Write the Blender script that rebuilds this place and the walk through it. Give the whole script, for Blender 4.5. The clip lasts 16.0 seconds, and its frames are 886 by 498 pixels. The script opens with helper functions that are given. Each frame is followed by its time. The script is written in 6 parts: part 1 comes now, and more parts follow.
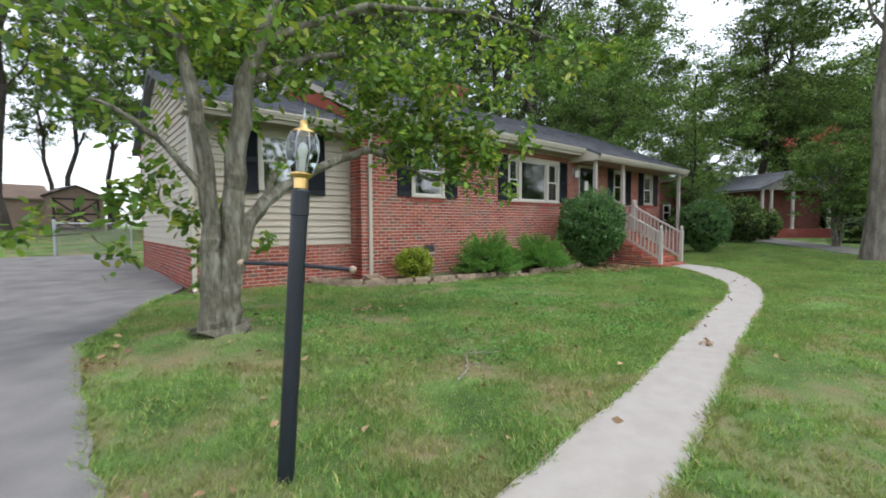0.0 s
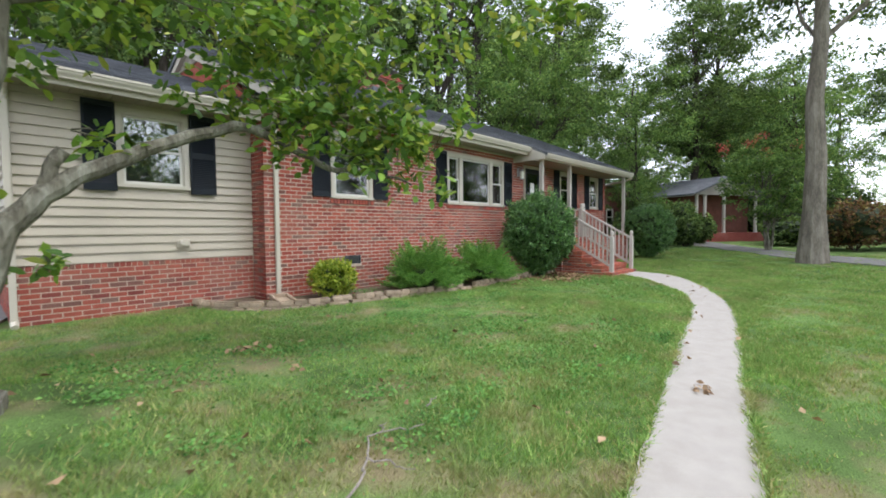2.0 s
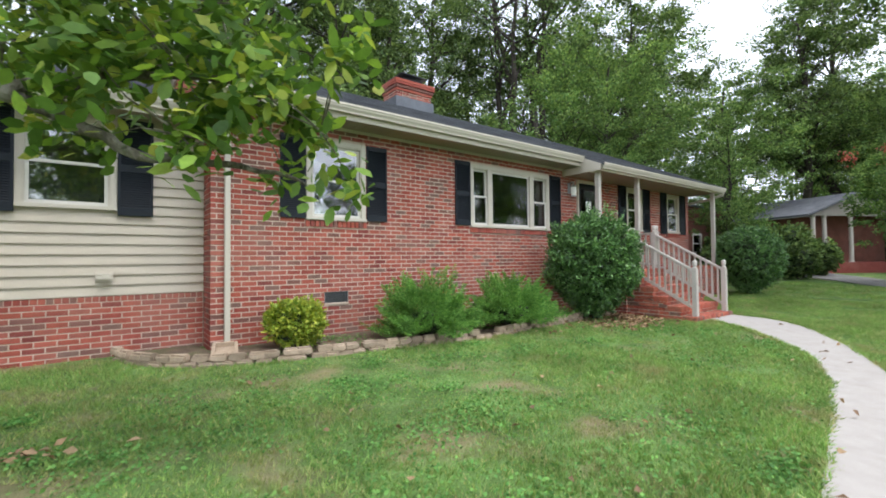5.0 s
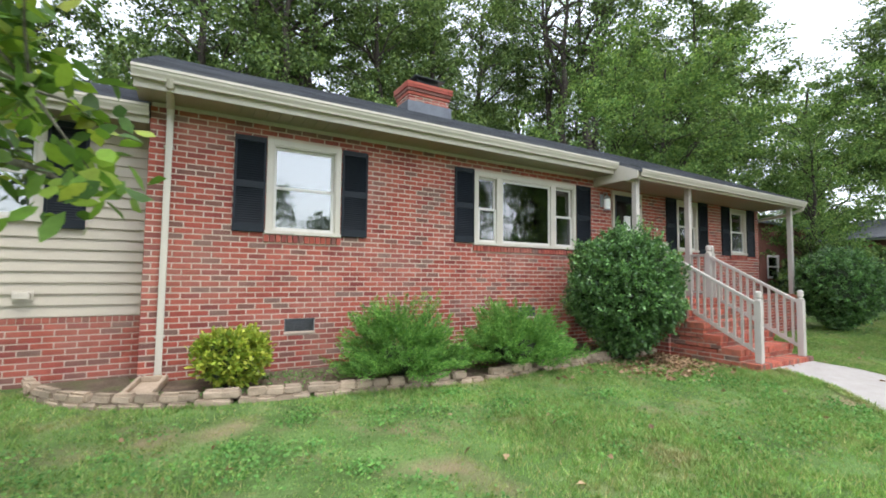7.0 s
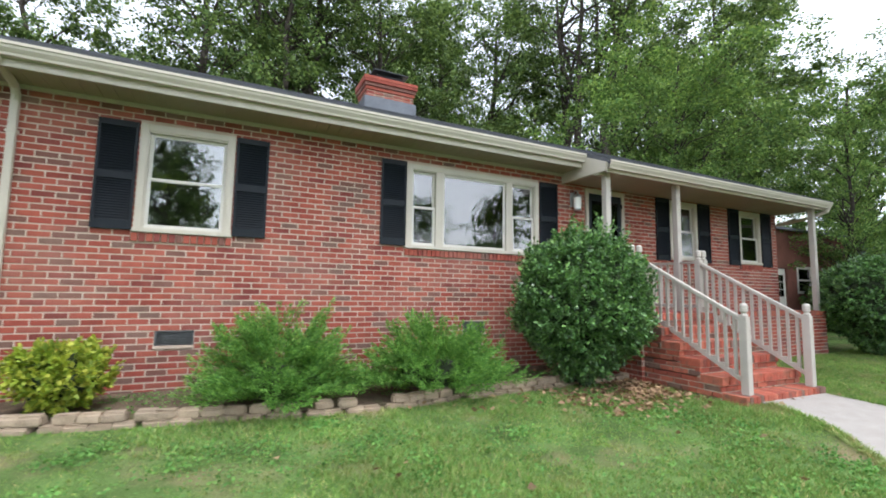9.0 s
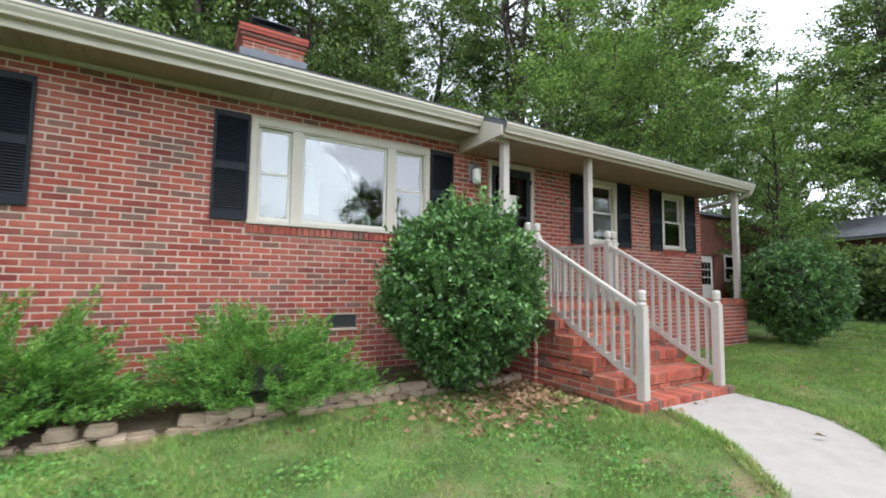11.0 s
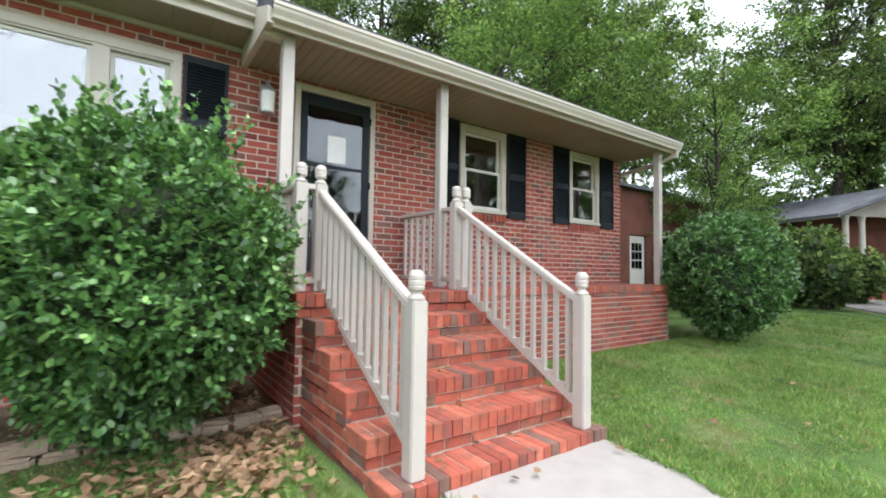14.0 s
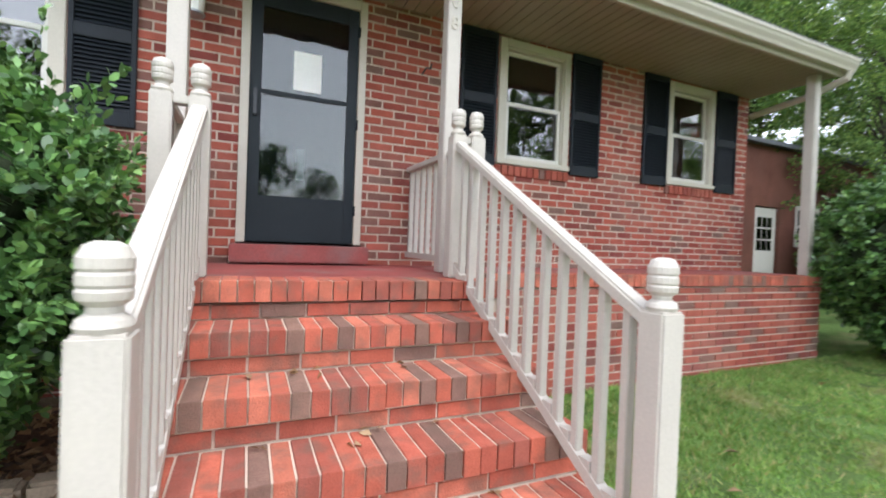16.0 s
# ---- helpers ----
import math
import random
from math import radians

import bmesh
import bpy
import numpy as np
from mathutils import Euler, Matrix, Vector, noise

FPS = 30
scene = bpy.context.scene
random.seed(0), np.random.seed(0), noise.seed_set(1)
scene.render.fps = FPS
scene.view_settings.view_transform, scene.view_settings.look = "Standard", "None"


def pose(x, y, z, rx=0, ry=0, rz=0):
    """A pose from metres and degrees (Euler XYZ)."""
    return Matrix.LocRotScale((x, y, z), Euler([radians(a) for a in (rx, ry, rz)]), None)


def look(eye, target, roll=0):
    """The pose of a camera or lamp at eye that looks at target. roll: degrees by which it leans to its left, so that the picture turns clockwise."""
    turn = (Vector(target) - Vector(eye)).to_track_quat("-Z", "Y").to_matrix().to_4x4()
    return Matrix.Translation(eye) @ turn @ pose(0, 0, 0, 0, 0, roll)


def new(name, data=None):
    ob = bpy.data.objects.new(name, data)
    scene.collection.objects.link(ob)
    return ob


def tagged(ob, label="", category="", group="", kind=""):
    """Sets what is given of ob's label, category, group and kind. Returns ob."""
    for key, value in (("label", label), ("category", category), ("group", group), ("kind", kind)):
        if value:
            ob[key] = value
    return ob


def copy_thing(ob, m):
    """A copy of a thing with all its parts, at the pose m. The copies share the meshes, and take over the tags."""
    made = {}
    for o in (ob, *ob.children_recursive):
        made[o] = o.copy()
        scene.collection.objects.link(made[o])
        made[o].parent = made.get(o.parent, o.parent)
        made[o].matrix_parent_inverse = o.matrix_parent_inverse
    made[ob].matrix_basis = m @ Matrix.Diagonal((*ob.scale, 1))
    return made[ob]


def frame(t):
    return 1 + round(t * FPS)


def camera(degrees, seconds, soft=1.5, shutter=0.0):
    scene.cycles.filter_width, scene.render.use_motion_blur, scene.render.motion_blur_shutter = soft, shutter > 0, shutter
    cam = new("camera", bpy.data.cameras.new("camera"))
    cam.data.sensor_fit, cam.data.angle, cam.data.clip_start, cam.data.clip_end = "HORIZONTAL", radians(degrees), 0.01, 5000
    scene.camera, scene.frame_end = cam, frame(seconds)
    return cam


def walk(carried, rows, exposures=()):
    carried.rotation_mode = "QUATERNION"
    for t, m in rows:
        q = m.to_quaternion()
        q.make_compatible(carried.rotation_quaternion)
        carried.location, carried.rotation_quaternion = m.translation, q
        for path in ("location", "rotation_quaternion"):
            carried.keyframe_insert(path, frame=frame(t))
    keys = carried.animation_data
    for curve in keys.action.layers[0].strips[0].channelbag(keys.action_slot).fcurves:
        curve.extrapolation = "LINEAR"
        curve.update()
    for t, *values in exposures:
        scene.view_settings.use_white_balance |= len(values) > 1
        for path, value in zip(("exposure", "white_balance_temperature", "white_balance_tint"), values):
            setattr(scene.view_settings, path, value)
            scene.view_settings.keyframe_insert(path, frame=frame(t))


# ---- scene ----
cam = camera(90.0, 16.0, soft=1.8, shutter=0.4)
PATH = [
    (0, (-0.615, 0.081, 1.191), (0.677, 1.605, 1.082), -0.2),
    (0.5, (-0.419, 0.387, 1.209), (0.949, 1.841, 1.098), -0.3),
    (1, (-0.137, 0.64, 1.202), (1.289, 2.038, 1.092), -0.2),
    (1.5, (0.169, 0.846, 1.218), (1.64, 2.197, 1.116), -0.2),
    (2, (0.628, 1.004, 1.203), (2.096, 2.359, 1.117), -0.5),
    (2.5, (0.927, 1.131, 1.194), (2.38, 2.504, 1.132), -0.5),
    (3, (1.353, 1.274, 1.18), (2.778, 2.677, 1.145), -0.8),
    (3.5, (1.771, 1.402, 1.156), (3.152, 2.848, 1.147), -1.0),
    (4, (2.187, 1.524, 1.142), (3.514, 3.02, 1.157), -1.0),
    (6.5, (4.059, 2.016, 1.313), (5.113, 3.714, 1.407), 0.5),
    (7, (4.487, 2.121, 1.309), (5.485, 3.85, 1.429), 0.7),
    (7.5, (4.903, 2.169, 1.295), (5.843, 3.928, 1.437), 0.7),
    (8, (5.404, 2.189, 1.249), (6.284, 3.977, 1.42), 0.8),
    (8.5, (5.844, 2.226, 1.242), (6.703, 4.023, 1.422), 0.9),
    (9, (6.345, 2.279, 1.21), (7.205, 4.074, 1.403), 1.0),
    (11.5, (8.333, 2.878, 1.176), (9.389, 4.571, 1.319), 0.7),
    (12, (8.79, 2.98, 1.176), (9.86, 4.665, 1.305), 0.8),
    (12.5, (9.24, 3.1, 1.171), (10.34, 4.767, 1.286), 1.0),
    (13, (9.71, 3.225, 1.16), (10.84, 4.872, 1.262), 1.0),
    (13.5, (10.151, 3.384, 1.161), (11.31, 5.011, 1.254), 0.9),
    (14, (10.608, 3.537, 1.146), (11.764, 5.166, 1.238), 0.9),
    (14.5, (10.983, 3.701, 1.16), (12.115, 5.348, 1.246), 1.5),
    (15.5, (11.766, 4.233, 1.173), (12.758, 5.968, 1.243), 2.4),
    (16, (12.052, 4.555, 1.16), (12.86, 6.384, 1.132), 2.2),
]
walk(cam, [(t, look(eye, target, roll)) for t, eye, target, roll in PATH], exposures=[(0.0, 1.36, 6150, 10), (1.5, 1.55, 6150, 10), (4.0, 1.66, 6150, 10), (7.0, 1.90, 6150, 10), (9.0, 1.84, 6150, 10), (12.5, 1.98, 6100, 10), (14.5, 2.22, 6150, 10), (16.0, 2.24, 6150, 10)])

# ---- world, sun ----
world = bpy.data.worlds.new("overcast_sky")
scene.world = world
world.use_nodes = True
wn, wl = world.node_tree.nodes, world.node_tree.links
sky = wn.new("ShaderNodeTexSky")
sky.sky_type = "NISHITA"
sky.sun_disc = False
sky.sun_elevation, sky.sun_rotation = radians(66), radians(150)
sky.air_density, sky.dust_density, sky.ozone_density = 1.0, 1.6, 1.0
pale = wn.new("ShaderNodeHueSaturation")
pale.inputs["Saturation"].default_value = 0.25
wl.new(sky.outputs["Color"], pale.inputs["Color"])
wl.new(pale.outputs["Color"], wn["Background"].inputs["Color"])
wn["Background"].inputs["Strength"].default_value = 0.15
sun = new("sun", bpy.data.lights.new("sun", "SUN"))
sun.data.energy, sun.data.angle, sun.data.color = 0.5, radians(16), (1.0, 0.97, 0.92)
sun.matrix_world = look((8, -14, 40), (8, 4, 0))


# ---- materials ----
def material(name, colour, rough=0.7, metal=0.0, vary=0.12, scale=6.0, fine=60.0, bump=0.2, island=0.0, palette=None,
             stain=None, stain_scale=0.8, stain_amount=0.5, spec=0.5, leafy=0.0, stretch=None, bump_dist=0.01, drier=None):
    """A procedural surface: two scales of noise on the colour, bump, piece-to-piece variation and optional stains."""
    m = bpy.data.materials.new(name)
    m.use_nodes = True
    n, l = m.node_tree.nodes, m.node_tree.links
    b = n["Principled BSDF"]
    b.inputs["Roughness"].default_value = rough
    b.inputs["Metallic"].default_value = metal
    b.inputs["Specular IOR Level"].default_value = spec
    geo = n.new("ShaderNodeNewGeometry")
    place = geo.outputs["Position"]
    if stretch:
        mp = n.new("ShaderNodeVectorMath")
        mp.operation = "MULTIPLY"
        mp.inputs[1].default_value = stretch
        l.new(place, mp.inputs[0])
        place = mp.outputs[0]
    big, small = n.new("ShaderNodeTexNoise"), n.new("ShaderNodeTexNoise")
    big.inputs["Scale"].default_value, small.inputs["Scale"].default_value = scale, fine
    big.inputs["Detail"].default_value, small.inputs["Detail"].default_value = 4, 3
    l.new(place, big.inputs["Vector"])
    l.new(place, small.inputs["Vector"])

    def mix(a, c, f, mode="MIX"):
        x = n.new("ShaderNodeMix")
        x.data_type, x.blend_type = "RGBA", mode
        for sock, v in ((x.inputs[6], a), (x.inputs[7], c), (x.inputs[0], f)):
            if isinstance(v, bpy.types.NodeSocket):
                l.new(v, sock)
            else:
                sock.default_value = (*v, 1) if isinstance(v, tuple) else v
        return x.outputs[2]

    def ramp(src, a, c):
        x = n.new("ShaderNodeMapRange")
        x.inputs["From Min"].default_value, x.inputs["From Max"].default_value = a, c
        l.new(src, x.inputs["Value"])
        return x.outputs[0]

    base = colour
    if palette or island:
        info = n.new("ShaderNodeObjectInfo")
        add, fract = n.new("ShaderNodeMath"), n.new("ShaderNodeMath")
        add.operation, fract.operation = "ADD", "FRACT"
        l.new(geo.outputs["Random Per Island"], add.inputs[0])
        l.new(info.outputs["Random"], add.inputs[1])
        l.new(add.outputs[0], fract.inputs[0])
        if palette:
            cr = n.new("ShaderNodeValToRGB")
            cr.color_ramp.interpolation = "CONSTANT" if not leafy else "LINEAR"
            while len(cr.color_ramp.elements) < len(palette):
                cr.color_ramp.elements.new(0.5)
            for e, (p, c) in zip(cr.color_ramp.elements, palette):
                e.position, e.color = p, (*c, 1)
            l.new(fract.outputs[0], cr.inputs["Fac"])
            base = cr.outputs["Color"]
        if island:
            r = n.new("ShaderNodeMapRange")
            r.inputs["To Min"].default_value, r.inputs["To Max"].default_value = 1 - island, 1 + island
            x = n.new("ShaderNodeMath")
            x.operation = "MULTIPLY_ADD"
            x.inputs[1].default_value, x.inputs[2].default_value = 7.31, 0.13
            y = n.new("ShaderNodeMath")
            y.operation = "FRACT"
            l.new(fract.outputs[0], x.inputs[0])
            l.new(x.outputs[0], y.inputs[0])
            l.new(y.outputs[0], r.inputs["Value"])
            base = mix(base, r.outputs[0], 1.0, "MULTIPLY")
    dark, light = tuple([1 - vary] * 3), tuple([1 + vary] * 3)
    tone = mix(dark, light, ramp(big.outputs["Fac"], 0.3, 0.7))
    base = mix(base, tone, 1.0, "MULTIPLY")
    grain = mix(tuple([1 - vary * 0.8] * 3), tuple([1 + vary * 0.8] * 3), ramp(small.outputs["Fac"], 0.3, 0.7))
    base = mix(base, grain, 1.0, "MULTIPLY")
    if stain:
        st = n.new("ShaderNodeTexNoise")
        st.inputs["Scale"].default_value, st.inputs["Detail"].default_value = stain_scale, 6
        l.new(place, st.inputs["Vector"])
        f = n.new("ShaderNodeMath")
        f.operation = "MULTIPLY"
        f.inputs[1].default_value = stain_amount
        level = st.outputs["Fac"]
        if drier:
            axis, shift = n.new("ShaderNodeSeparateXYZ"), n.new("ShaderNodeMapRange")
            l.new(geo.outputs["Position"], axis.inputs[0])
            l.new(axis.outputs[0], shift.inputs["Value"])
            for key, v in zip(("From Min", "From Max", "To Min", "To Max"), drier):
                shift.inputs[key].default_value = v
            plus = n.new("ShaderNodeMath")
            l.new(level, plus.inputs[0])
            l.new(shift.outputs[0], plus.inputs[1])
            level = plus.outputs[0]
        l.new(ramp(level, 0.48, 0.68), f.inputs[0])
        base = mix(base, stain, f.outputs[0])
    l.new(base, b.inputs["Base Color"])
    if bump:
        bp = n.new("ShaderNodeBump")
        bp.inputs["Strength"].default_value, bp.inputs["Distance"].default_value = bump, bump_dist
        l.new(small.outputs["Fac"], bp.inputs["Height"])
        l.new(bp.outputs["Normal"], b.inputs["Normal"])
    if leafy:
        tr, mx = n.new("ShaderNodeBsdfTranslucent"), n.new("ShaderNodeMixShader")
        mx.inputs[0].default_value = leafy
        l.new(mix(base, (1.15, 1.15, 0.7), 1.0, "MULTIPLY"), tr.inputs["Color"])
        l.new(b.outputs[0], mx.inputs[1])
        l.new(tr.outputs[0], mx.inputs[2])
        l.new(mx.outputs[0], n["Material Output"].inputs["Surface"])
    return m


def glass_material(name, tint, ior):
    m = bpy.data.materials.new(name)
    m.use_nodes = True
    n, l = m.node_tree.nodes, m.node_tree.links
    n.remove(n["Principled BSDF"])
    fr, gl, tr, mx = (n.new("ShaderNode" + k) for k in ("Fresnel", "BsdfGlossy", "BsdfTransparent", "MixShader"))
    fr.inputs["IOR"].default_value = ior
    gl.inputs["Roughness"].default_value = 0.015
    tr.inputs["Color"].default_value = (*tint, 1)
    wave, dent = n.new("ShaderNodeTexNoise"), n.new("ShaderNodeBump")
    wave.inputs["Scale"].default_value = 5.0
    dent.inputs["Strength"].default_value, dent.inputs["Distance"].default_value = 0.06, 0.03
    place = n.new("ShaderNodeNewGeometry")
    l.new(place.outputs["Position"], wave.inputs["Vector"])
    l.new(wave.outputs["Fac"], dent.inputs["Height"])
    l.new(dent.outputs["Normal"], gl.inputs["Normal"])
    l.new(fr.outputs[0], mx.inputs[0])
    l.new(tr.outputs[0], mx.inputs[1])
    l.new(gl.outputs[0], mx.inputs[2])
    l.new(mx.outputs[0], n["Material Output"].inputs["Surface"])
    return m


BRICKS = [(0.0, (0.310, 0.076, 0.050)), (0.22, (0.262, 0.058, 0.041)), (0.42, (0.325, 0.082, 0.056)), (0.58, (0.205, 0.048, 0.039)),
          (0.72, (0.275, 0.082, 0.060)), (0.86, (0.165, 0.074, 0.059)), (0.94, (0.185, 0.105, 0.084))]
TREADS = [(0.0, (0.39, 0.100, 0.062)), (0.28, (0.325, 0.080, 0.052)), (0.5, (0.42, 0.128, 0.080)), (0.74, (0.265, 0.078, 0.056)),
          (0.87, (0.165, 0.092, 0.072)), (0.95, (0.22, 0.125, 0.095))]
M_BRICK = material("red_brick", (0.36, 0.1, 0.06), 0.85, vary=0.14, scale=9, fine=120, bump=0.35, palette=BRICKS, island=0.12,
                   stain=(0.40, 0.24, 0.19), stain_scale=1.1, stain_amount=0.25, spec=0.3)
M_TREAD = material("step_brick", (0.4, 0.09, 0.05), 0.8, vary=0.16, scale=12, fine=150, bump=0.4, palette=TREADS, island=0.14,
                   stain=(0.13, 0.085, 0.065), stain_scale=11, stain_amount=0.62, spec=0.3)
M_MORTAR = material("mortar", (0.50, 0.405, 0.33), 0.95, vary=0.12, scale=3, fine=200, bump=0.5, stain=(0.42, 0.31, 0.26), stain_amount=0.4, spec=0.2)
M_SIDING = material("vinyl_siding", (0.43, 0.375, 0.295), 0.5, vary=0.05, scale=2, fine=90, bump=0.08, stain=(0.3, 0.28, 0.22), stain_scale=1.5, stain_amount=0.15)
M_TRIM = material("cream_trim_paint", (0.50, 0.455, 0.38), 0.45, vary=0.05, scale=3, fine=80, bump=0.06, stain=(0.4, 0.36, 0.28), stain_scale=3, stain_amount=0.15)
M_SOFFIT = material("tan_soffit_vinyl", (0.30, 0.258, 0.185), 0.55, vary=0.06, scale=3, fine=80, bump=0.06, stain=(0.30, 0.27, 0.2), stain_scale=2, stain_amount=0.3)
M_WHITE = material("cream_white_paint", (0.465, 0.425, 0.38), 0.45, vary=0.05, scale=5, fine=90, bump=0.08, stain=(0.5, 0.45, 0.38), stain_scale=6, stain_amount=0.18)
M_SASH = material("white_vinyl_sash", (0.57, 0.545, 0.49), 0.35, vary=0.03, scale=4, fine=60, bump=0.03)
M_SHUTTER = material("navy_shutter_paint", (0.010, 0.0135, 0.019), 0.55, vary=0.15, scale=4, fine=60, bump=0.08, spec=0.25)
M_DOOR = material("dark_slate_door_paint", (0.012, 0.017, 0.022), 0.5, vary=0.1, scale=4, fine=70, bump=0.05, spec=0.22)
M_SHINGLE = material("asphalt_shingle", (0.115, 0.12, 0.135), 0.95, vary=0.25, scale=2.5, fine=160, bump=0.5, island=0.18, stain=(0.16, 0.16, 0.175), stain_scale=0.7, stain_amount=0.5, spec=0.2)
M_FLASH = material("dark_flashing_metal", (0.12, 0.13, 0.15), 0.5, 0.5, vary=0.15, scale=4, fine=50, bump=0.05)
M_CONCRETE = material("concrete_walk", (0.375, 0.345, 0.315), 0.92, vary=0.05, scale=7, fine=190, bump=0.5, stain=(0.29, 0.26, 0.225), stain_scale=5, stain_amount=0.3, spec=0.2)
M_ASPHALT = material("worn_asphalt", (0.195, 0.186, 0.180), 0.95, vary=0.14, scale=2.6, fine=180, bump=0.6, stain=(0.105, 0.102, 0.104), stain_scale=1.1, stain_amount=0.55, spec=0.2)
M_BLACK = material("black_post_paint", (0.012, 0.016, 0.022), 0.38, vary=0.15, scale=6, fine=60, bump=0.06)
M_BRASS = material("brass", (0.78, 0.52, 0.2), 0.28, 1.0, vary=0.12, scale=20, fine=120, bump=0.05)
M_STEEL = material("galvanised_steel", (0.42, 0.44, 0.46), 0.45, 0.8, vary=0.1, scale=8, fine=80, bump=0.05)
M_RED = material("red_porch_paint", (0.24, 0.05, 0.045), 0.6, vary=0.15, scale=4, fine=60, bump=0.15, stain=(0.17, 0.12, 0.115), stain_scale=3, stain_amount=0.65)
M_STONE = material("tumbled_edging_stone", (0.33, 0.255, 0.185), 0.95, vary=0.2, scale=8, fine=70, bump=0.5, island=0.2, stain=(0.2, 0.17, 0.13), stain_scale=4, stain_amount=0.5, spec=0.2)
M_SOIL = material("bed_soil", (0.135, 0.10, 0.072), 1.0, vary=0.3, scale=6, fine=60, bump=0.8, stain=(0.07, 0.09, 0.03), stain_scale=3, stain_amount=0.6, spec=0.1, bump_dist=0.03)
# Dark grey puts the unlit rooms' gloom into the surfaces' own colour.
M_DARK = material("room_gloom_grey", (0.16, 0.15, 0.135), 0.9, vary=0.1, bump=0.0)
M_PAPER = material("white_paper", (0.8, 0.8, 0.78), 0.8, vary=0.03, bump=0.0)
M_VENT = material("grey_vent_metal", (0.11, 0.115, 0.12), 0.6, 0.3, vary=0.2, scale=10, fine=60, bump=0.05)
M_GLASS = glass_material("window_glass", (0.74, 0.78, 0.76), 2.6)
M_DOORGLASS = glass_material("storm_door_glass", (0.55, 0.6, 0.6), 1.7)
M_LANTERN = glass_material("lantern_glass", (0.80, 0.85, 0.84), 1.8)
M_BULB = material("white_bulb_glass", (0.85, 0.84, 0.8), 0.25, vary=0.02, bump=0)
M_SCREEN = material("grey_insect_screen", (0.13, 0.135, 0.14), 0.8, vary=0.08, bump=0)
M_BARK = material("grey_bark", (0.125, 0.115, 0.085), 0.95, vary=0.35, scale=9, fine=40, bump=0.9, stain=(0.27, 0.265, 0.21), stain_scale=13, stain_amount=0.85, stretch=(1, 1, 0.3), spec=0.2, bump_dist=0.03)
M_BARKD = material("dark_bark", (0.06, 0.05, 0.042), 0.95, vary=0.3, scale=4, fine=20, bump=0.9, stretch=(1, 1, 0.25), spec=0.2, bump_dist=0.04)
M_TWIG = material("weathered_twig", (0.24, 0.21, 0.18), 0.9, vary=0.25, scale=20, fine=90, bump=0.5, spec=0.2)
M_LAWN = material("lawn_soil", (0.122, 0.196, 0.058), 1.0, vary=0.42, scale=1.6, fine=85, bump=1.0, stain=(0.30, 0.23, 0.14), stain_scale=1.5, stain_amount=0.85, spec=0.1, bump_dist=0.03, drier=(1.0, 7.0, 0.02, -0.06))
M_BLADE = material("grass_blade", (0.1, 0.18, 0.04), 0.75, vary=0.2, scale=1.0, fine=9, bump=0, palette=[(0.0, (0.128, 0.245, 0.056)), (0.45, (0.190, 0.325, 0.080)), (0.82, (0.275, 0.385, 0.105)), (0.96, (0.44, 0.37, 0.18))],
                   island=0.24, leafy=0.3, stain=(0.37, 0.30, 0.16), stain_scale=1.5, stain_amount=0.65, spec=0.3, drier=(1.0, 7.0, 0.02, -0.06))
M_OAKBARK = material("pale_grey_bark", (0.19, 0.165, 0.135), 0.95, vary=0.3, scale=5, fine=28, bump=0.9, stain=(0.27, 0.25, 0.21), stain_scale=5, stain_amount=0.6, stretch=(1, 1, 0.3), spec=0.2, bump_dist=0.03)
M_CLOVER = material("clover_leaf", (0.06, 0.14, 0.04), 0.7, vary=0.2, scale=2, fine=20, bump=0, palette=[(0.0, (0.080, 0.190, 0.048)), (0.6, (0.125, 0.275, 0.066)), (1.0, (0.19, 0.36, 0.085))], island=0.2, leafy=0.25, spec=0.2)
M_MAGNOLIA = material("bright_green_leaf", (0.12, 0.2, 0.03), 0.5, vary=0.15, scale=3, fine=30, bump=0, palette=[(0.0, (0.062, 0.128, 0.026)), (0.45, (0.125, 0.235, 0.036)), (0.8, (0.25, 0.37, 0.052)), (1.0, (0.40, 0.42, 0.08))], island=0.22, leafy=0.38, spec=0.35)
M_OAK = material("oak_leaf", (0.06, 0.11, 0.03), 0.75, vary=0.36, scale=0.5, fine=5, bump=0, palette=[(0.0, (0.054, 0.094, 0.038)), (0.5, (0.108, 0.165, 0.056)), (1.0, (0.19, 0.26, 0.085))], island=0.3, leafy=0.28, spec=0.12)
M_MAPLE = material("light_green_leaf", (0.1, 0.18, 0.04), 0.75, vary=0.34, scale=0.5, fine=5, bump=0, palette=[(0.0, (0.078, 0.144, 0.052)), (0.5, (0.144, 0.238, 0.078)), (1.0, (0.26, 0.36, 0.108))], island=0.28, leafy=0.4, spec=0.12)
M_HOLLY = material("glossy_holly_leaf", (0.03, 0.075, 0.02), 0.30, vary=0.2, scale=3, fine=20, bump=0, palette=[(0.0, (0.044, 0.098, 0.034)), (0.5, (0.092, 0.195, 0.058)), (0.85, (0.16, 0.305, 0.088)), (1.0, (0.26, 0.43, 0.135))], island=0.25, leafy=0.2, spec=0.5)
M_JUNIPER = material("juniper_needles", (0.06, 0.14, 0.03), 0.7, vary=0.2, scale=3, fine=20, bump=0, palette=[(0.0, (0.068, 0.165, 0.040)), (0.6, (0.155, 0.325, 0.068)), (1.0, (0.27, 0.48, 0.105))], island=0.2, leafy=0.3, spec=0.2)
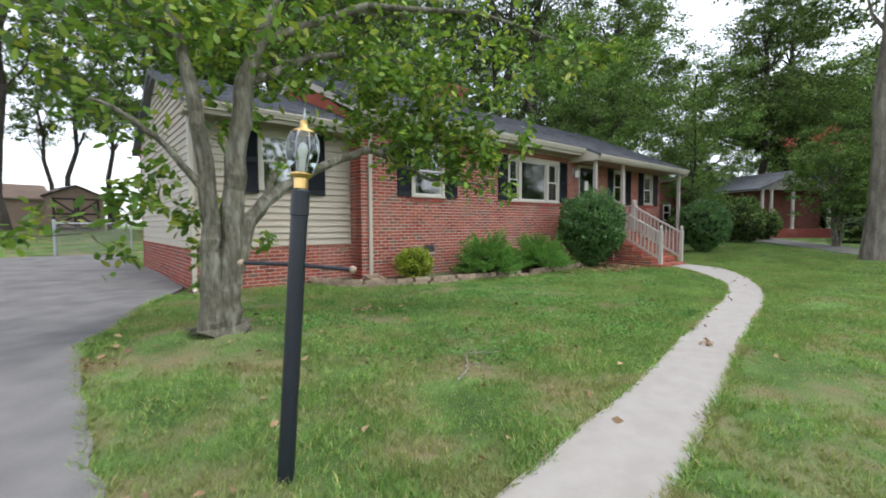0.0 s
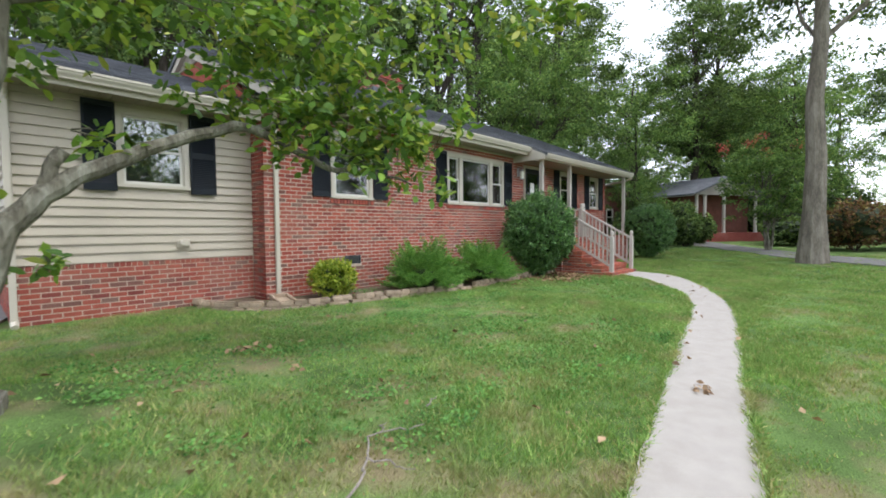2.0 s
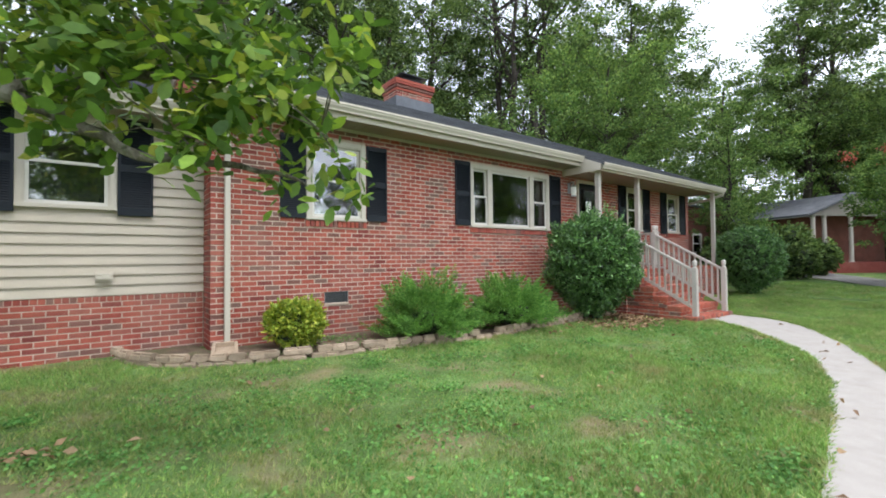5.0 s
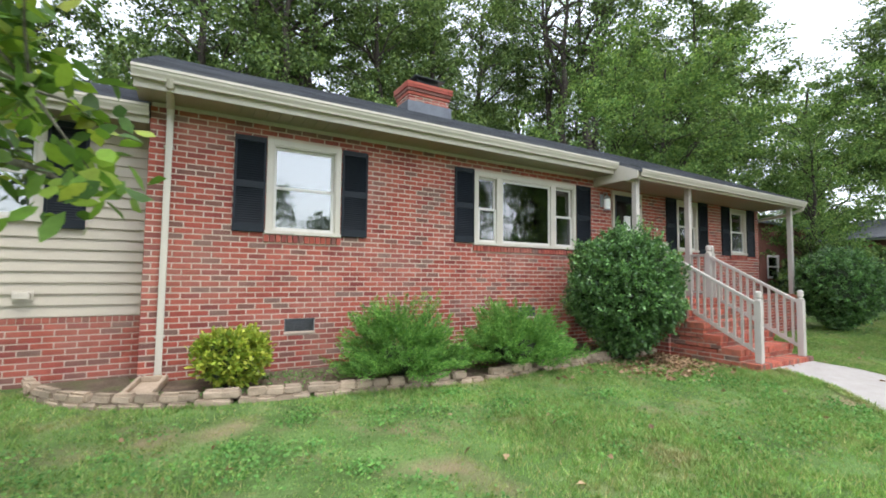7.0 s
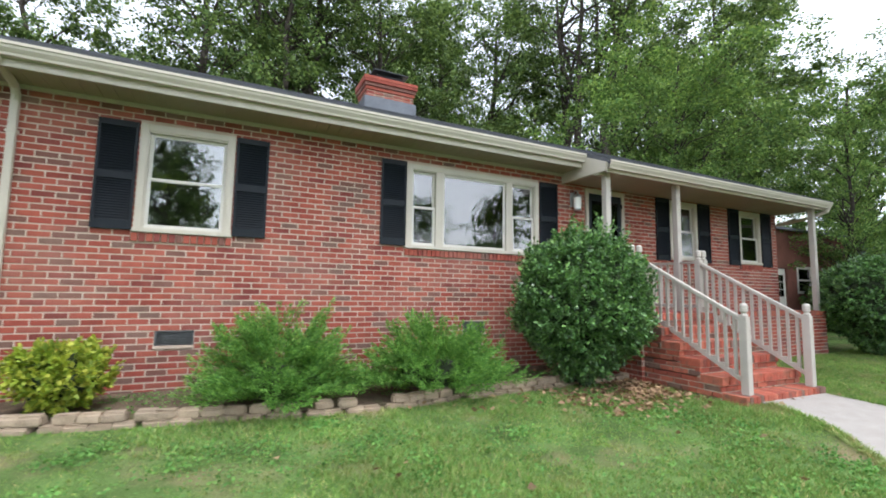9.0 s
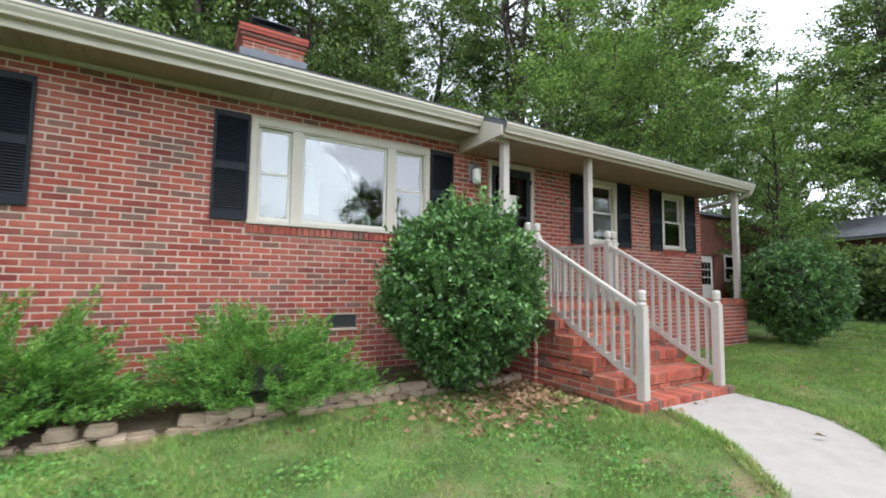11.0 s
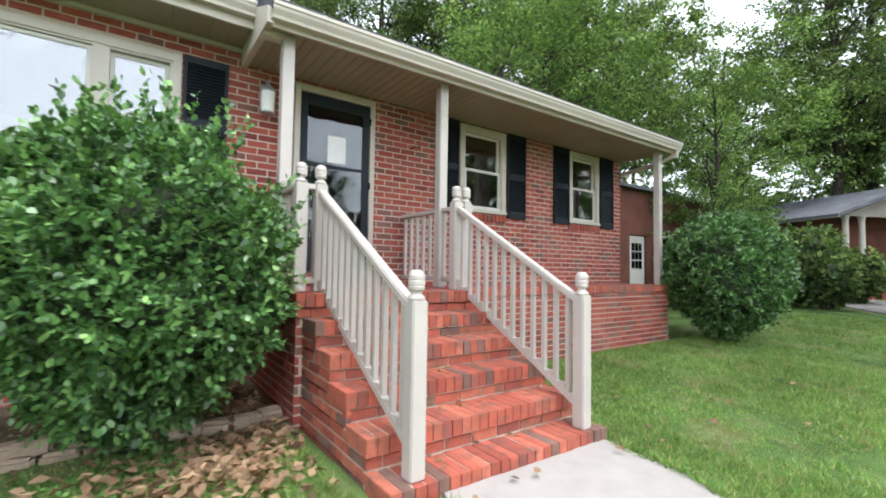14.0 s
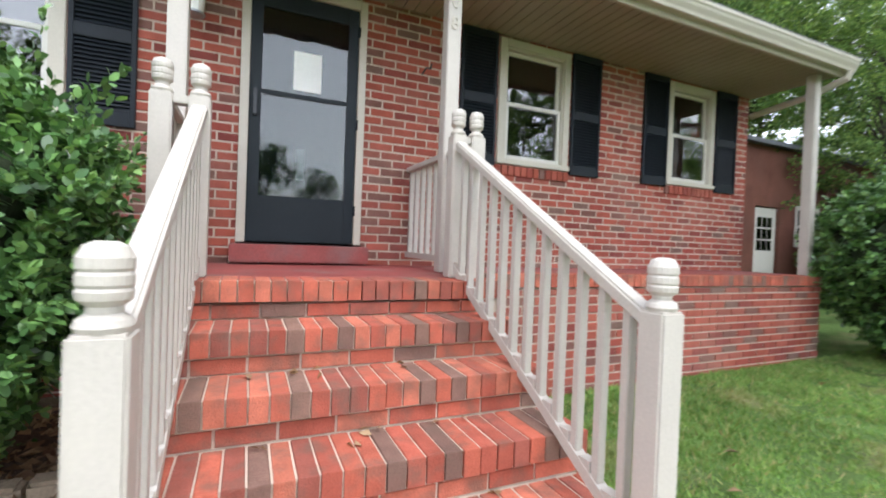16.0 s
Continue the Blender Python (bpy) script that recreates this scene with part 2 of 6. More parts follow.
M_EUONYMUS = material("yellow_green_leaf", (0.25, 0.27, 0.04), 0.5, vary=0.15, scale=3, fine=20, bump=0, palette=[(0.0, (0.154, 0.240, 0.030)), (0.5, (0.297, 0.384, 0.045)), (1.0, (0.495, 0.504, 0.080))], island=0.2, leafy=0.35, spec=0.35)
# Near-black green: shade between the leaves, put into the cores' colour.
M_SHADE = material("bush_inner_shade", (0.022, 0.035, 0.012), 0.9, vary=0.4, scale=8, fine=40, bump=0.5)
M_CRAPE = material("coral_blossom", (0.45, 0.12, 0.09), 0.7, vary=0.2, bump=0, island=0.3, leafy=0.3)
M_LITTER = material("dead_leaf", (0.26, 0.16, 0.09), 0.85, vary=0.2, scale=9, fine=40, bump=0, palette=[(0.0, (0.17, 0.095, 0.055)), (0.5, (0.29, 0.18, 0.10)), (1.0, (0.42, 0.29, 0.17))], island=0.25, leafy=0.2)
# Reddish-brown brick, darkened further: tree shade is put into its colour.
M_SHADEDBRICK = material("tree_shaded_brick", (0.15, 0.062, 0.045), 0.9, vary=0.2, scale=3, fine=40, bump=0.3, stain=(0.10, 0.055, 0.045), stain_scale=1.5, stain_amount=0.5, spec=0.2)
M_RUST = material("rust_brown_leaf", (0.14, 0.08, 0.05), 0.7, vary=0.25, scale=1, fine=8, bump=0, palette=[(0.0, (0.10, 0.055, 0.035)), (0.5, (0.18, 0.10, 0.055)), (1.0, (0.22, 0.20, 0.07))], island=0.25, leafy=0.3, spec=0.15)
M_TAN = material("tan_shed_siding", (0.24, 0.17, 0.13), 0.8, vary=0.1, scale=2, fine=40, bump=0.1)
M_BROWN = material("dark_brown_paint", (0.035, 0.022, 0.02), 0.7, vary=0.1, bump=0.05)


# ---- mesh helpers ----
def part(name, bm, mat, parent=None, label=""):
    me = bpy.data.meshes.new(name)
    if isinstance(bm, tuple):
        me.from_pydata(bm[0], [], bm[1])
    else:
        bmesh.ops.recalc_face_normals(bm, faces=bm.faces)
        bm.to_mesh(me)
        bm.free()
    me.materials.append(mat)
    ob = new(name, me)
    if parent:
        ob.parent = parent
    if label:
        tagged(ob, label)
    return ob


def box(bm, x0, x1, y0, y1, z0, z1, bevel=0.0, m=None):
    g = bmesh.ops.create_cube(bm, size=1)
    vs = g["verts"]
    t = Matrix.Translation(((x0 + x1) / 2, (y0 + y1) / 2, (z0 + z1) / 2)) @ Matrix.Diagonal((x1 - x0, y1 - y0, z1 - z0, 1))
    if m is not None:
        t = m @ t
    bmesh.ops.transform(bm, matrix=t, verts=vs)
    if bevel:
        es = list({e for v in vs for e in v.link_edges})
        bmesh.ops.bevel(bm, geom=es, offset=bevel, segments=2, affect="EDGES", clamp_overlap=True)
    return bm


def boxes(*bs, bevel=0.0):
    bm = bmesh.new()
    for b in bs:
        box(bm, *b, bevel=bevel)
    return bm


def lathe(bm, profile, cx, cy, seg=16, z0=0.0):
    rings = []
    for r, z in profile:
        rings.append([bm.verts.new((cx + r * math.cos(2 * math.pi * k / seg), cy + r * math.sin(2 * math.pi * k / seg), z0 + z)) for k in range(seg)])
    for a, b in zip(rings, rings[1:]):
        for k in range(seg):
            bm.faces.new((a[k], a[(k + 1) % seg], b[(k + 1) % seg], b[k]))
    bm.faces.new(rings[0][::-1])
    bm.faces.new(rings[-1])
    return bm


def tube(bm, pts, radii, seg=8):
    pts = [Vector(p) for p in pts]
    rings = []
    side = None
    for i, p in enumerate(pts):
        d = (pts[min(i + 1, len(pts) - 1)] - pts[max(i - 1, 0)]).normalized()
        if side is None:
            side = Vector((1, 0, 0)) if abs(d.x) < 0.8 else Vector((0, 1, 0))
        side = (side - d * side.dot(d)).normalized()
        other = d.cross(side)
        rings.append([bm.verts.new(p + (side * math.cos(2 * math.pi * k / seg) + other * math.sin(2 * math.pi * k / seg)) * radii[i]) for k in range(seg)])
    for a, b in zip(rings, rings[1:]):
        for k in range(seg):
            bm.faces.new((a[k], a[(k + 1) % seg], b[(k + 1) % seg], b[k]))
    bm.faces.new(rings[0][::-1])
    bm.faces.new(rings[-1])


def extrude_profile(bm, prof, x0, x1):
    """A profile of (y, z) points swept along x."""
    a = [bm.verts.new((x0, y, z)) for y, z in prof]
    b = [bm.verts.new((x1, y, z)) for y, z in prof]
    k = len(prof)
    for i in range(k):
        bm.faces.new((a[i], a[(i + 1) % k], b[(i + 1) % k], b[i]))
    bm.faces.new(a[::-1])
    bm.faces.new(b)
    return bm


def thing(name, label, category, group="", at=(0, 0, 0), kind=""):
    ob = new(name)
    ob.location = at
    return tagged(ob, label, category, group, kind)


def smooth_step(a, b, v):
    t = min(1.0, max(0.0, (v - a) / (b - a)))
    return t * t * (3 - 2 * t)


def ground_z(x, y):
    z = -0.15 + 0.025 * max(0.0, min(y, 6.0) - 2.0) + 0.032 * max(0.0, min(y, 8.7) - 6.0)
    z += 0.85 * smooth_step(17, 34, y)
    z += 0.02 * max(0.0, min(x, 32) - 13.5)
    z += 0.27 * math.exp(-((x - 0.5) ** 2 + (y - 4.75) ** 2) / 1.7)
    z += 0.06 * math.exp(-(x - 12.4) ** 2 / 4.0 - (y - 5.3) ** 2 / 1.6)
    return z + 0.012 * math.sin(1.3 * x + 0.7) * math.sin(1.1 * y)


# ---- ground, walk, drive ----
def sheet(name, xs, ys, mat, lift=0.0, flat=None):
    v = [(x, y, (ground_z(x, y) if flat is None else flat) + lift) for y in ys for x in xs]
    w = len(xs)
    q = [(j * w + i, j * w + i + 1, (j + 1) * w + i + 1, (j + 1) * w + i) for j in range(len(ys) - 1) for i in range(w - 1)]
    return part(name, (v, q), mat)


gx = [-400, -150, -60, -30, -20] + [-14 + 0.5 * k for k in range(97)] + [36, 40, 50, 80, 160, 400]
gy = [-400, -150, -70, -40, -20, -12] + [-8 + 0.5 * k for k in range(97)] + [42, 46, 52, 60, 80, 160, 400]
ground = tagged(sheet("ground", gx, gy, M_LAWN), "green summer lawn with worn tan patches", "lawn", kind="structure")


def ribbon(left, right, name, mat, top=0.02, deep=0.12):
    """A slab between two edge lines, following the ground."""
    v, q = [], []
    for (ax, ay), (bx, by) in zip(left, right):
        za, zb = ground_z(ax, ay), ground_z(bx, by)
        v += [(ax, ay, za - deep), (ax, ay, za + top), (bx, by, zb + top), (bx, by, zb - deep)]
    for k in range(len(left) - 1):
        a, b = 4 * k, 4 * k + 4
        q += [(a, b, b + 1, a + 1), (a + 1, b + 1, b + 2, a + 2), (a + 2, b + 2, b + 3, a + 3)]
    q += [(0, 1, 2, 3), (4 * len(left) - 1, 4 * len(left) - 2, 4 * len(left) - 3, 4 * len(left) - 4)]
    return part(name, (v, q), mat)


def curve_through(points, n=60):
    """Catmull-Rom through a few plan points."""
    p = [Vector((*a, 0)) for a in points]
    p = [2 * p[0] - p[1]] + p + [2 * p[-1] - p[-2]]
    out = []
    for k in range(n + 1):
        u = k / n * (len(p) - 3)
        i = min(int(u), len(p) - 4)
        t = u - i
        a, b, c, d = p[i:i + 4]
        r = 0.5 * ((2 * b) + (c - a) * t + (2 * a - 5 * b + 4 * c - d) * t * t + (3 * b - a - 3 * c + d) * t ** 3)
        out.append((r.x, r.y))
    return out


PATH_L = curve_through([(-0.75, 1.25), (1.03, 1.52), (3.5, 1.93), (5.05, 2.23), (7.2, 2.63), (9.0, 3.0), (10.35, 3.5), (11.3, 4.25), (11.75, 4.85), (11.98, 5.42)])
PATH_R = curve_through([(-0.7, 0.6), (1.7, 0.98), (3.5, 1.32), (5.0, 1.62), (7.3, 2.02), (9.5, 2.52), (11.3, 3.2), (12.6, 3.95), (13.2, 4.6), (13.3, 5.42)])
rng = random.Random(5)
PATH_L = [(x + rng.uniform(-0.012, 0.012), y + rng.uniform(-0.015, 0.015)) for x, y in PATH_L]
PATH_R = [(x + rng.uniform(-0.012, 0.012), y + rng.uniform(-0.015, 0.015)) for x, y in PATH_R]
walkway = tagged(ribbon(PATH_L, PATH_R, "pavement", M_CONCRETE), "pale curving concrete garden walk across the lawn", "walkway", kind="structure")

DRIVE_R = curve_through([(-0.6, -12), (-0.55, -2), (-0.53, 1.0), (-0.55, 3.0), (-0.57, 5.0), (-0.33, 6.0), (0.2, 7.7), (0.93, 9.2), (1.0, 10.5), (1.0, 15), (1.0, 20.5)], 80)
DRIVE_L = [(-7.5, y) for _, y in DRIVE_R]
DRIVE_M = [(-3.5, y) for _, y in DRIVE_R]
drive_edge = random.Random(8)
DRIVE_R = [(x + (drive_edge.uniform(-0.035, 0.035) if y < 8.5 else 0), y) for x, y in DRIVE_R]
driveway = tagged(ribbon(DRIVE_L, DRIVE_R, "road", M_ASPHALT, top=0.035), "worn grey asphalt driveway beside the lawn", "driveway", kind="structure")
far_l = [(18.0, -1.5), (21.5, 2.75), (25.5, 5.9), (30.0, 9.5)]
far_r = [(20.5, -3.2), (23.4, 1.6), (27.0, 4.7), (31.5, 7.8)]
drive_2 = tagged(ribbon(far_r, far_l, "road_2", M_ASPHALT, top=0.03), "pale neighbouring driveway beyond the lawn", "driveway", kind="structure")

# ---- house walls ----
W1 = (5.34, 6.32, 1.82, 3.07)
PW = (8.58, 10.94, 1.825, 3.07)
DOOR = (11.97, 12.90, 0.98, 3.09)
W2 = (14.17, 15.00, 1.93, 3.115)
W3 = (16.41, 17.20, 1.93, 3.115)
V1 = (5.62, 6.01, 0.52, 0.72)
V2 = (9.53, 9.92, 0.575, 0.775)
HOLES = [W1, PW, DOOR, W2, W3, V1, V2]
HX0, HX1, HY = 4.05, 17.85, 8.2
PX1 = 17.74
COURSE, PITCH = 0.0703, 0.2053


def wall_boxes(x0, x1, z0, z1, y0, y1, holes):
    """Boxes that fill a wall round its openings."""
    bm = bmesh.new()
    xs = sorted({x0, x1, *[v for h in holes for v in h[:2]]})
    for a, b in zip(xs, xs[1:]):
        cuts = sorted((h[2], h[3]) for h in holes if h[0] <= a + 1e-6 and h[1] >= b - 1e-6)
        low = z0
        for c, d in cuts:
            box(bm, a, b, y0, y1, low, c)
            low = d
        box(bm, a, b, y0, y1, low, z1)
    return bm


wall_front = tagged(part("wall_front", wall_boxes(HX0 + 0.007, HX1 - 0.007, -0.3, 3.34, HY + 0.0035, HY + 0.24, HOLES), M_MORTAR), "red brick front wall of the ranch house with pale mortar", "wall", kind="structure")
wall_east = tagged(part("wall_east", boxes((HX1 - 0.24, HX1, HY + 0.25, 14.8, -0.3, 3.34)), M_BRICK), "red brick end wall of the house", "wall", kind="structure")
wall_back = tagged(part("wall_back", boxes((1.0, HX1, 14.8, 15.0, -0.3, 3.34)), M_BRICK), "rear wall of the house", "wall", kind="structure")
# Room surfaces are coloured with the gloom, so windows look dark inside.
inner_floor = tagged(part("floor", boxes((1.25, HX1 - 0.25, 8.9, 14.78, 0.95, 1.05)), M_DARK), "empty room floor in gloom grey", "floor", kind="structure")
inner_wall = tagged(part("wall_inner", boxes((4.2, HX1 - 0.25, 12.2, 12.3, 1.05, 3.25), (7.4, 7.5, HY + 0.25, 12.2, 1.05, 3.25), (13.4, 13.5, HY + 0.25, 12.2, 1.05, 3.25)), M_DARK), "inner walls in gloom grey", "wall", kind="structure")
ceiling = tagged(part("ceiling", boxes((1.25, HX1 - 0.25, 8.9, 14.78, 3.25, 3.3)), M_DARK), "room ceiling in gloom grey", "ceiling", kind="structure")

# wing with siding
GX0, GX1, GY = 1.0, 4.045, 8.64
GW = (2.12, 3.07, 1.85, 2.98)
wall_wing = tagged(part("wall_wing", wall_boxes(GX0 + 0.02, GX1, 0.79, 3.12, GY + 0.02, GY + 0.2, [GW]), M_SIDING), "cream vinyl lap siding on the side wing", "wall", kind="structure")
wall_wing_base = tagged(part("wall_wing_base", boxes((GX0 + 0.012, GX1, GY + 0.0035, GY + 0.2, -0.3, 0.79), (GX0 + 0.012, GX0 + 0.2, GY + 0.2, 14.8, -0.3, 0.79)), M_MORTAR), "red brick base under the siding", "wall", kind="structure")
wall_wing_side = tagged(part("wall_wing_side", boxes((GX0 + 0.02, GX0 + 0.2, GY + 0.2, 14.8, 0.79, 3.12)), M_SIDING), "cream siding on the end of the wing", "wall", kind="structure")


def lap(x0, x1, z, h, y):
    """One lap board leaning out at its foot."""
    bm = bmesh.new()
    return extrude_profile(bm, [(y - 0.004, z + h), (y - 0.030, z + 0.002), (y - 0.030, z - 0.006), (y - 0.004, z - 0.006), (y + 0.012, z + h)], x0, x1)


EXPOSE = 0.1275
for k in range(18):
    z = 0.80 + k * EXPOSE
    spans = [(GX0 + 0.05, GX1)]
    if z + EXPOSE > GW[2] - 0.02 and z < GW[3] + 0.04:
        spans = [(GX0 + 0.05, GW[0]), (GW[1], GX1)]
    for a, b in spans:
        part("siding_board", lap(a, b, z, EXPOSE, GY + 0.02), M_SIDING, wall_wing)
    bm = lap(GY + 0.03, 14.8, z, EXPOSE, 0)
    bmesh.ops.transform(bm, matrix=Matrix(((0, 1, 0, GX0 + 0.02), (1, 0, 0, 0), (0, 0, 1, 0), (0, 0, 0, 1))), verts=bm.verts)
    part("siding_board", bm, M_SIDING, wall_wing_side)
part("corner_board", boxes((GX0 - 0.012, GX0 + 0.07, GY - 0.022, GY + 0.07, 0.77, 3.1), bevel=0.004), M_TRIM, wall_wing)

# ---- roofs ----
SLOPE = 0.447
EAVE_Y, EAVE_Z, RIDGE_Y = 7.62, 3.50, 11.5
RIDGE_Z = EAVE_Z + (RIDGE_Y - EAVE_Y) * SLOPE


def gable_roof(name, x0, x1, y0, z0, ridge_y, ridge_z, y2, z2, label, thick=0.09):
    bm = bmesh.new()
    extrude_profile(bm, [(y0, z0), (ridge_y, ridge_z), (y2, z2), (y2, z2 - thick), (ridge_y, ridge_z - thick * 1.1), (y0, z0 - thick)], x0, x1)
    return tagged(part(name, bm, M_SHINGLE), label, "roof", kind="structure")


roof_main = gable_roof("roof_main", 3.9, 17.95, EAVE_Y, EAVE_Z, RIDGE_Y, RIDGE_Z, 15.4, EAVE_Z, "dark grey asphalt shingle roof of the house")
bm = bmesh.new()
extrude_profile(bm, [(7.13, EAVE_Z - 0.49 * SLOPE), (EAVE_Y, EAVE_Z), (EAVE_Y, EAVE_Z - 0.09), (7.13, EAVE_Z - 0.49 * SLOPE - 0.07)], 11.47, 17.95)
part("porch_slope", bm, M_SHINGLE, roof_main)
roof_wing = gable_roof("roof_wing", 0.85, 4.04, 8.14, 3.24, 11.75, 4.60, 15.3, 3.24, "dark grey shingle roof over the side wing")


def shingles(x0, x1, y0, z0, y1, z1, seed):
    """Overlapping shingle tabs in courses up a slope."""
    r = random.Random(seed)
    v, q = [], []
    ln = math.hypot(y1 - y0, z1 - z0)
    dy, dz = (y1 - y0) / ln, (z1 - z0) / ln
    rows = int(ln / 0.14)
    for k in range(rows):
        x = x0 - r.uniform(0, 0.3)
        while x < x1:
            w = r.uniform(0.22, 0.34)
            a, b = max(x, x0), min(x + w - 0.006, x1)
            x += w
            if b - a < 0.02:
                continue
            lift = 0.012 + r.uniform(0, 0.004)
            s0, s1 = k * 0.14 - 0.004, min(k * 0.14 + 0.15, ln)
            p = lambda xx, s, h: (xx, y0 + dy * s - dz * h, z0 + dz * s + dy * h)
            n = len(v)
            v += [p(a, s0, 0), p(b, s0, 0), p(b, s0, lift), p(a, s0, lift), p(b, s1, 0.003), p(a, s1, 0.003)]
            q += [(n, n + 1, n + 2, n + 3), (n + 3, n + 2, n + 4, n + 5)]
    return v, q


tagged(part("shingles", shingles(3.9, 17.95, EAVE_Y, EAVE_Z, RIDGE_Y, RIDGE_Z, 1), M_SHINGLE, roof_main), kind="stuff")
tagged(part("shingles", shingles(11.47, 17.95, 7.13, EAVE_Z - 0.49 * SLOPE, EAVE_Y, EAVE_Z, 2), M_SHINGLE, roof_main), kind="stuff")
tagged(part("shingles", shingles(0.85, 4.04, 8.14, 3.24, 11.75, 4.60, 3), M_SHINGLE, roof_wing), kind="stuff")

# siding gable at the wing's end
bm = bmesh.new()
extrude_profile(bm, [(8.66, 3.1), (14.8, 3.1), (14.8, 3.35), (11.75, 4.5), (8.66, 3.35)], GX0 + 0.02, GX0 + 0.15)
wing_gable = tagged(part("wall_wing_gable", bm, M_SIDING), "cream siding in the wing's gable end", "wall", kind="structure")
for k in range(10):
    z = 3.1 + k * EXPOSE
    cut = max(0.0, (z + EXPOSE - 3.3) / 0.377)
    bm = lap(8.66 + cut, 14.8 - cut, z, EXPOSE, 0)
    bmesh.ops.transform(bm, matrix=Matrix(((0, 1, 0, GX0 + 0.02), (1, 0, 0, 0), (0, 0, 1, 0), (0, 0, 0, 1))), verts=bm.verts)
    part("siding_board", bm, M_SIDING, wing_gable)
# gable above the wing
bm = bmesh.new()
a = [bm.verts.new((4.06, y, z)) for y, z in ((8.2, 3.3), (14.8, 3.3), (11.5, 5.08))]
b = [bm.verts.new((4.2, y, z)) for y, z in ((8.2, 3.3), (14.8, 3.3), (11.5, 5.08))]
bm.faces.new(a), bm.faces.new(b[::-1])
for i in range(3):
    bm.faces.new((a[i], b[i], b[(i + 1) % 3], a[(i + 1) % 3]))
wall_gable = tagged(part("wall_gable", bm, M_BRICK), "red brick gable above the wing roof", "wall", kind="structure")
gable_vent = part("gable_vent", boxes((4.035, 4.055, 10.75, 12.25, 4.72, 4.76), bevel=0.005), M_TRIM, wall_gable, "cream triangular louvred gable vent")
for k in range(6):
    h = 0.06 * k
    part("slat", boxes((4.015, 4.05, 10.8 + h * 2.0, 12.2 - h * 2.0, 4.72 + h, 4.75 + h)), M_TRIM, gable_vent)
for s in (-1, 1):
    bm = bmesh.new()
    ang = math.atan(SLOPE)
    ln = (RIDGE_Y - EAVE_Y) / math.cos(ang)
    box(bm, 3.93, 4.03, -ln, 0, -0.24, -0.10, 0.004)
    bmesh.ops.transform(bm, matrix=Matrix.Translation((0, RIDGE_Y, RIDGE_Z)) @ Matrix.Rotation(ang, 4, "X"), verts=bm.verts)
    if s > 0:
        bmesh.ops.transform(bm, matrix=Matrix.Translation((0, 2 * RIDGE_Y, 0)) @ Matrix.Diagonal((1, -1, 1, 1)), verts=bm.verts)
    part("rake_board", bm, M_TRIM, roof_main)


# ---- gutters, fascia, soffits ----
def gutter(x0, x1, y, z, label):
    g = thing("gutter", label, "gutter")
    prof = [(y, z), (y - 0.115, z), (y - 0.115, z - 0.028), (y - 0.105, z - 0.036), (y - 0.1, z - 0.06), (y - 0.075, z - 0.10), (y - 0.07, z - 0.125), (y, z - 0.125),
            (y, z - 0.119), (y - 0.065, z - 0.119), (y - 0.107, z - 0.02), (y - 0.107, z - 0.006), (y - 0.003, z - 0.006)]
    part("trough", extrude_profile(bmesh.new(), prof, x0, x1), M_TRIM, g)
    x = x0 + 0.4
    while x < x1:
        part("hanger", boxes((x, x + 0.025, y - 0.118, y, z - 0.002, z + 0.004)), M_STEEL, g)
        x += 0.75
    return g


gutter(3.9, 11.44, 7.70, 3.475, "cream metal gutter along the house eave")
gutter(11.47, 17.92, 7.22, 3.265, "cream metal gutter along the porch eave")
gutter(0.86, 4.04, 8.20, 3.225, "cream metal gutter along the wing eave")


def fascia(name, x0, x1, y0, y1, z0, z1):
    return tagged(part(name, boxes((x0, x1, y0, y1, z0, z1), bevel=0.003), M_TRIM), "cream painted fascia board under the eave", "trim", kind="structure")


fascia("trim", 3.92, 11.46, 7.702, 7.73, 3.27, 3.45)
fascia("trim_2", 11.49, 17.90, 7.222, 7.25, 3.10, 3.235)
fascia("trim_3", 0.88, 4.04, 8.202, 8.23, 3.03, 3.2)


def soffit(name, x0, x1, y0, y1, z, step):
    bm = bmesh.new()
    x = x0
    while x < x1 - 0.01:
        w = min(step, x1 - x)
        box(bm, x + 0.004, x + w - 0.004, y0, y1, z, z + 0.02)
        x += w
    box(bm, x0, x1, y0, y1, z + 0.012, z + 0.03)
    return tagged(part(name, bm, M_SOFFIT), "tan panelled soffit boards", "soffit", kind="structure")


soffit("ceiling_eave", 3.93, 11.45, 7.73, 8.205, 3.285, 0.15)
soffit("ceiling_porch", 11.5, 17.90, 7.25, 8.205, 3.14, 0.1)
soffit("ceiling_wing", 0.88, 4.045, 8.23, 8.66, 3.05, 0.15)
part("return", extrude_profile(bmesh.new(), [(7.2, 3.115), (8.2, 3.115), (8.2, 3.45), (7.66, 3.45), (7.2, 3.25)], 11.442, 11.5), M_TRIM, tagged(part("trim_4", boxes((11.46, 11.62, 7.36, 7.47, 3.09, 3.139), bevel=0.003), M_TRIM), "cream boxed return where the porch roof begins", "trim", kind="structure"))
tagged(part("trim_5", boxes((HX0 + 0.02, 11.95, 8.172, 8.2, 3.245, 3.285), bevel=0.004), M_TRIM), "cream frieze board under the soffit", "trim", kind="structure")


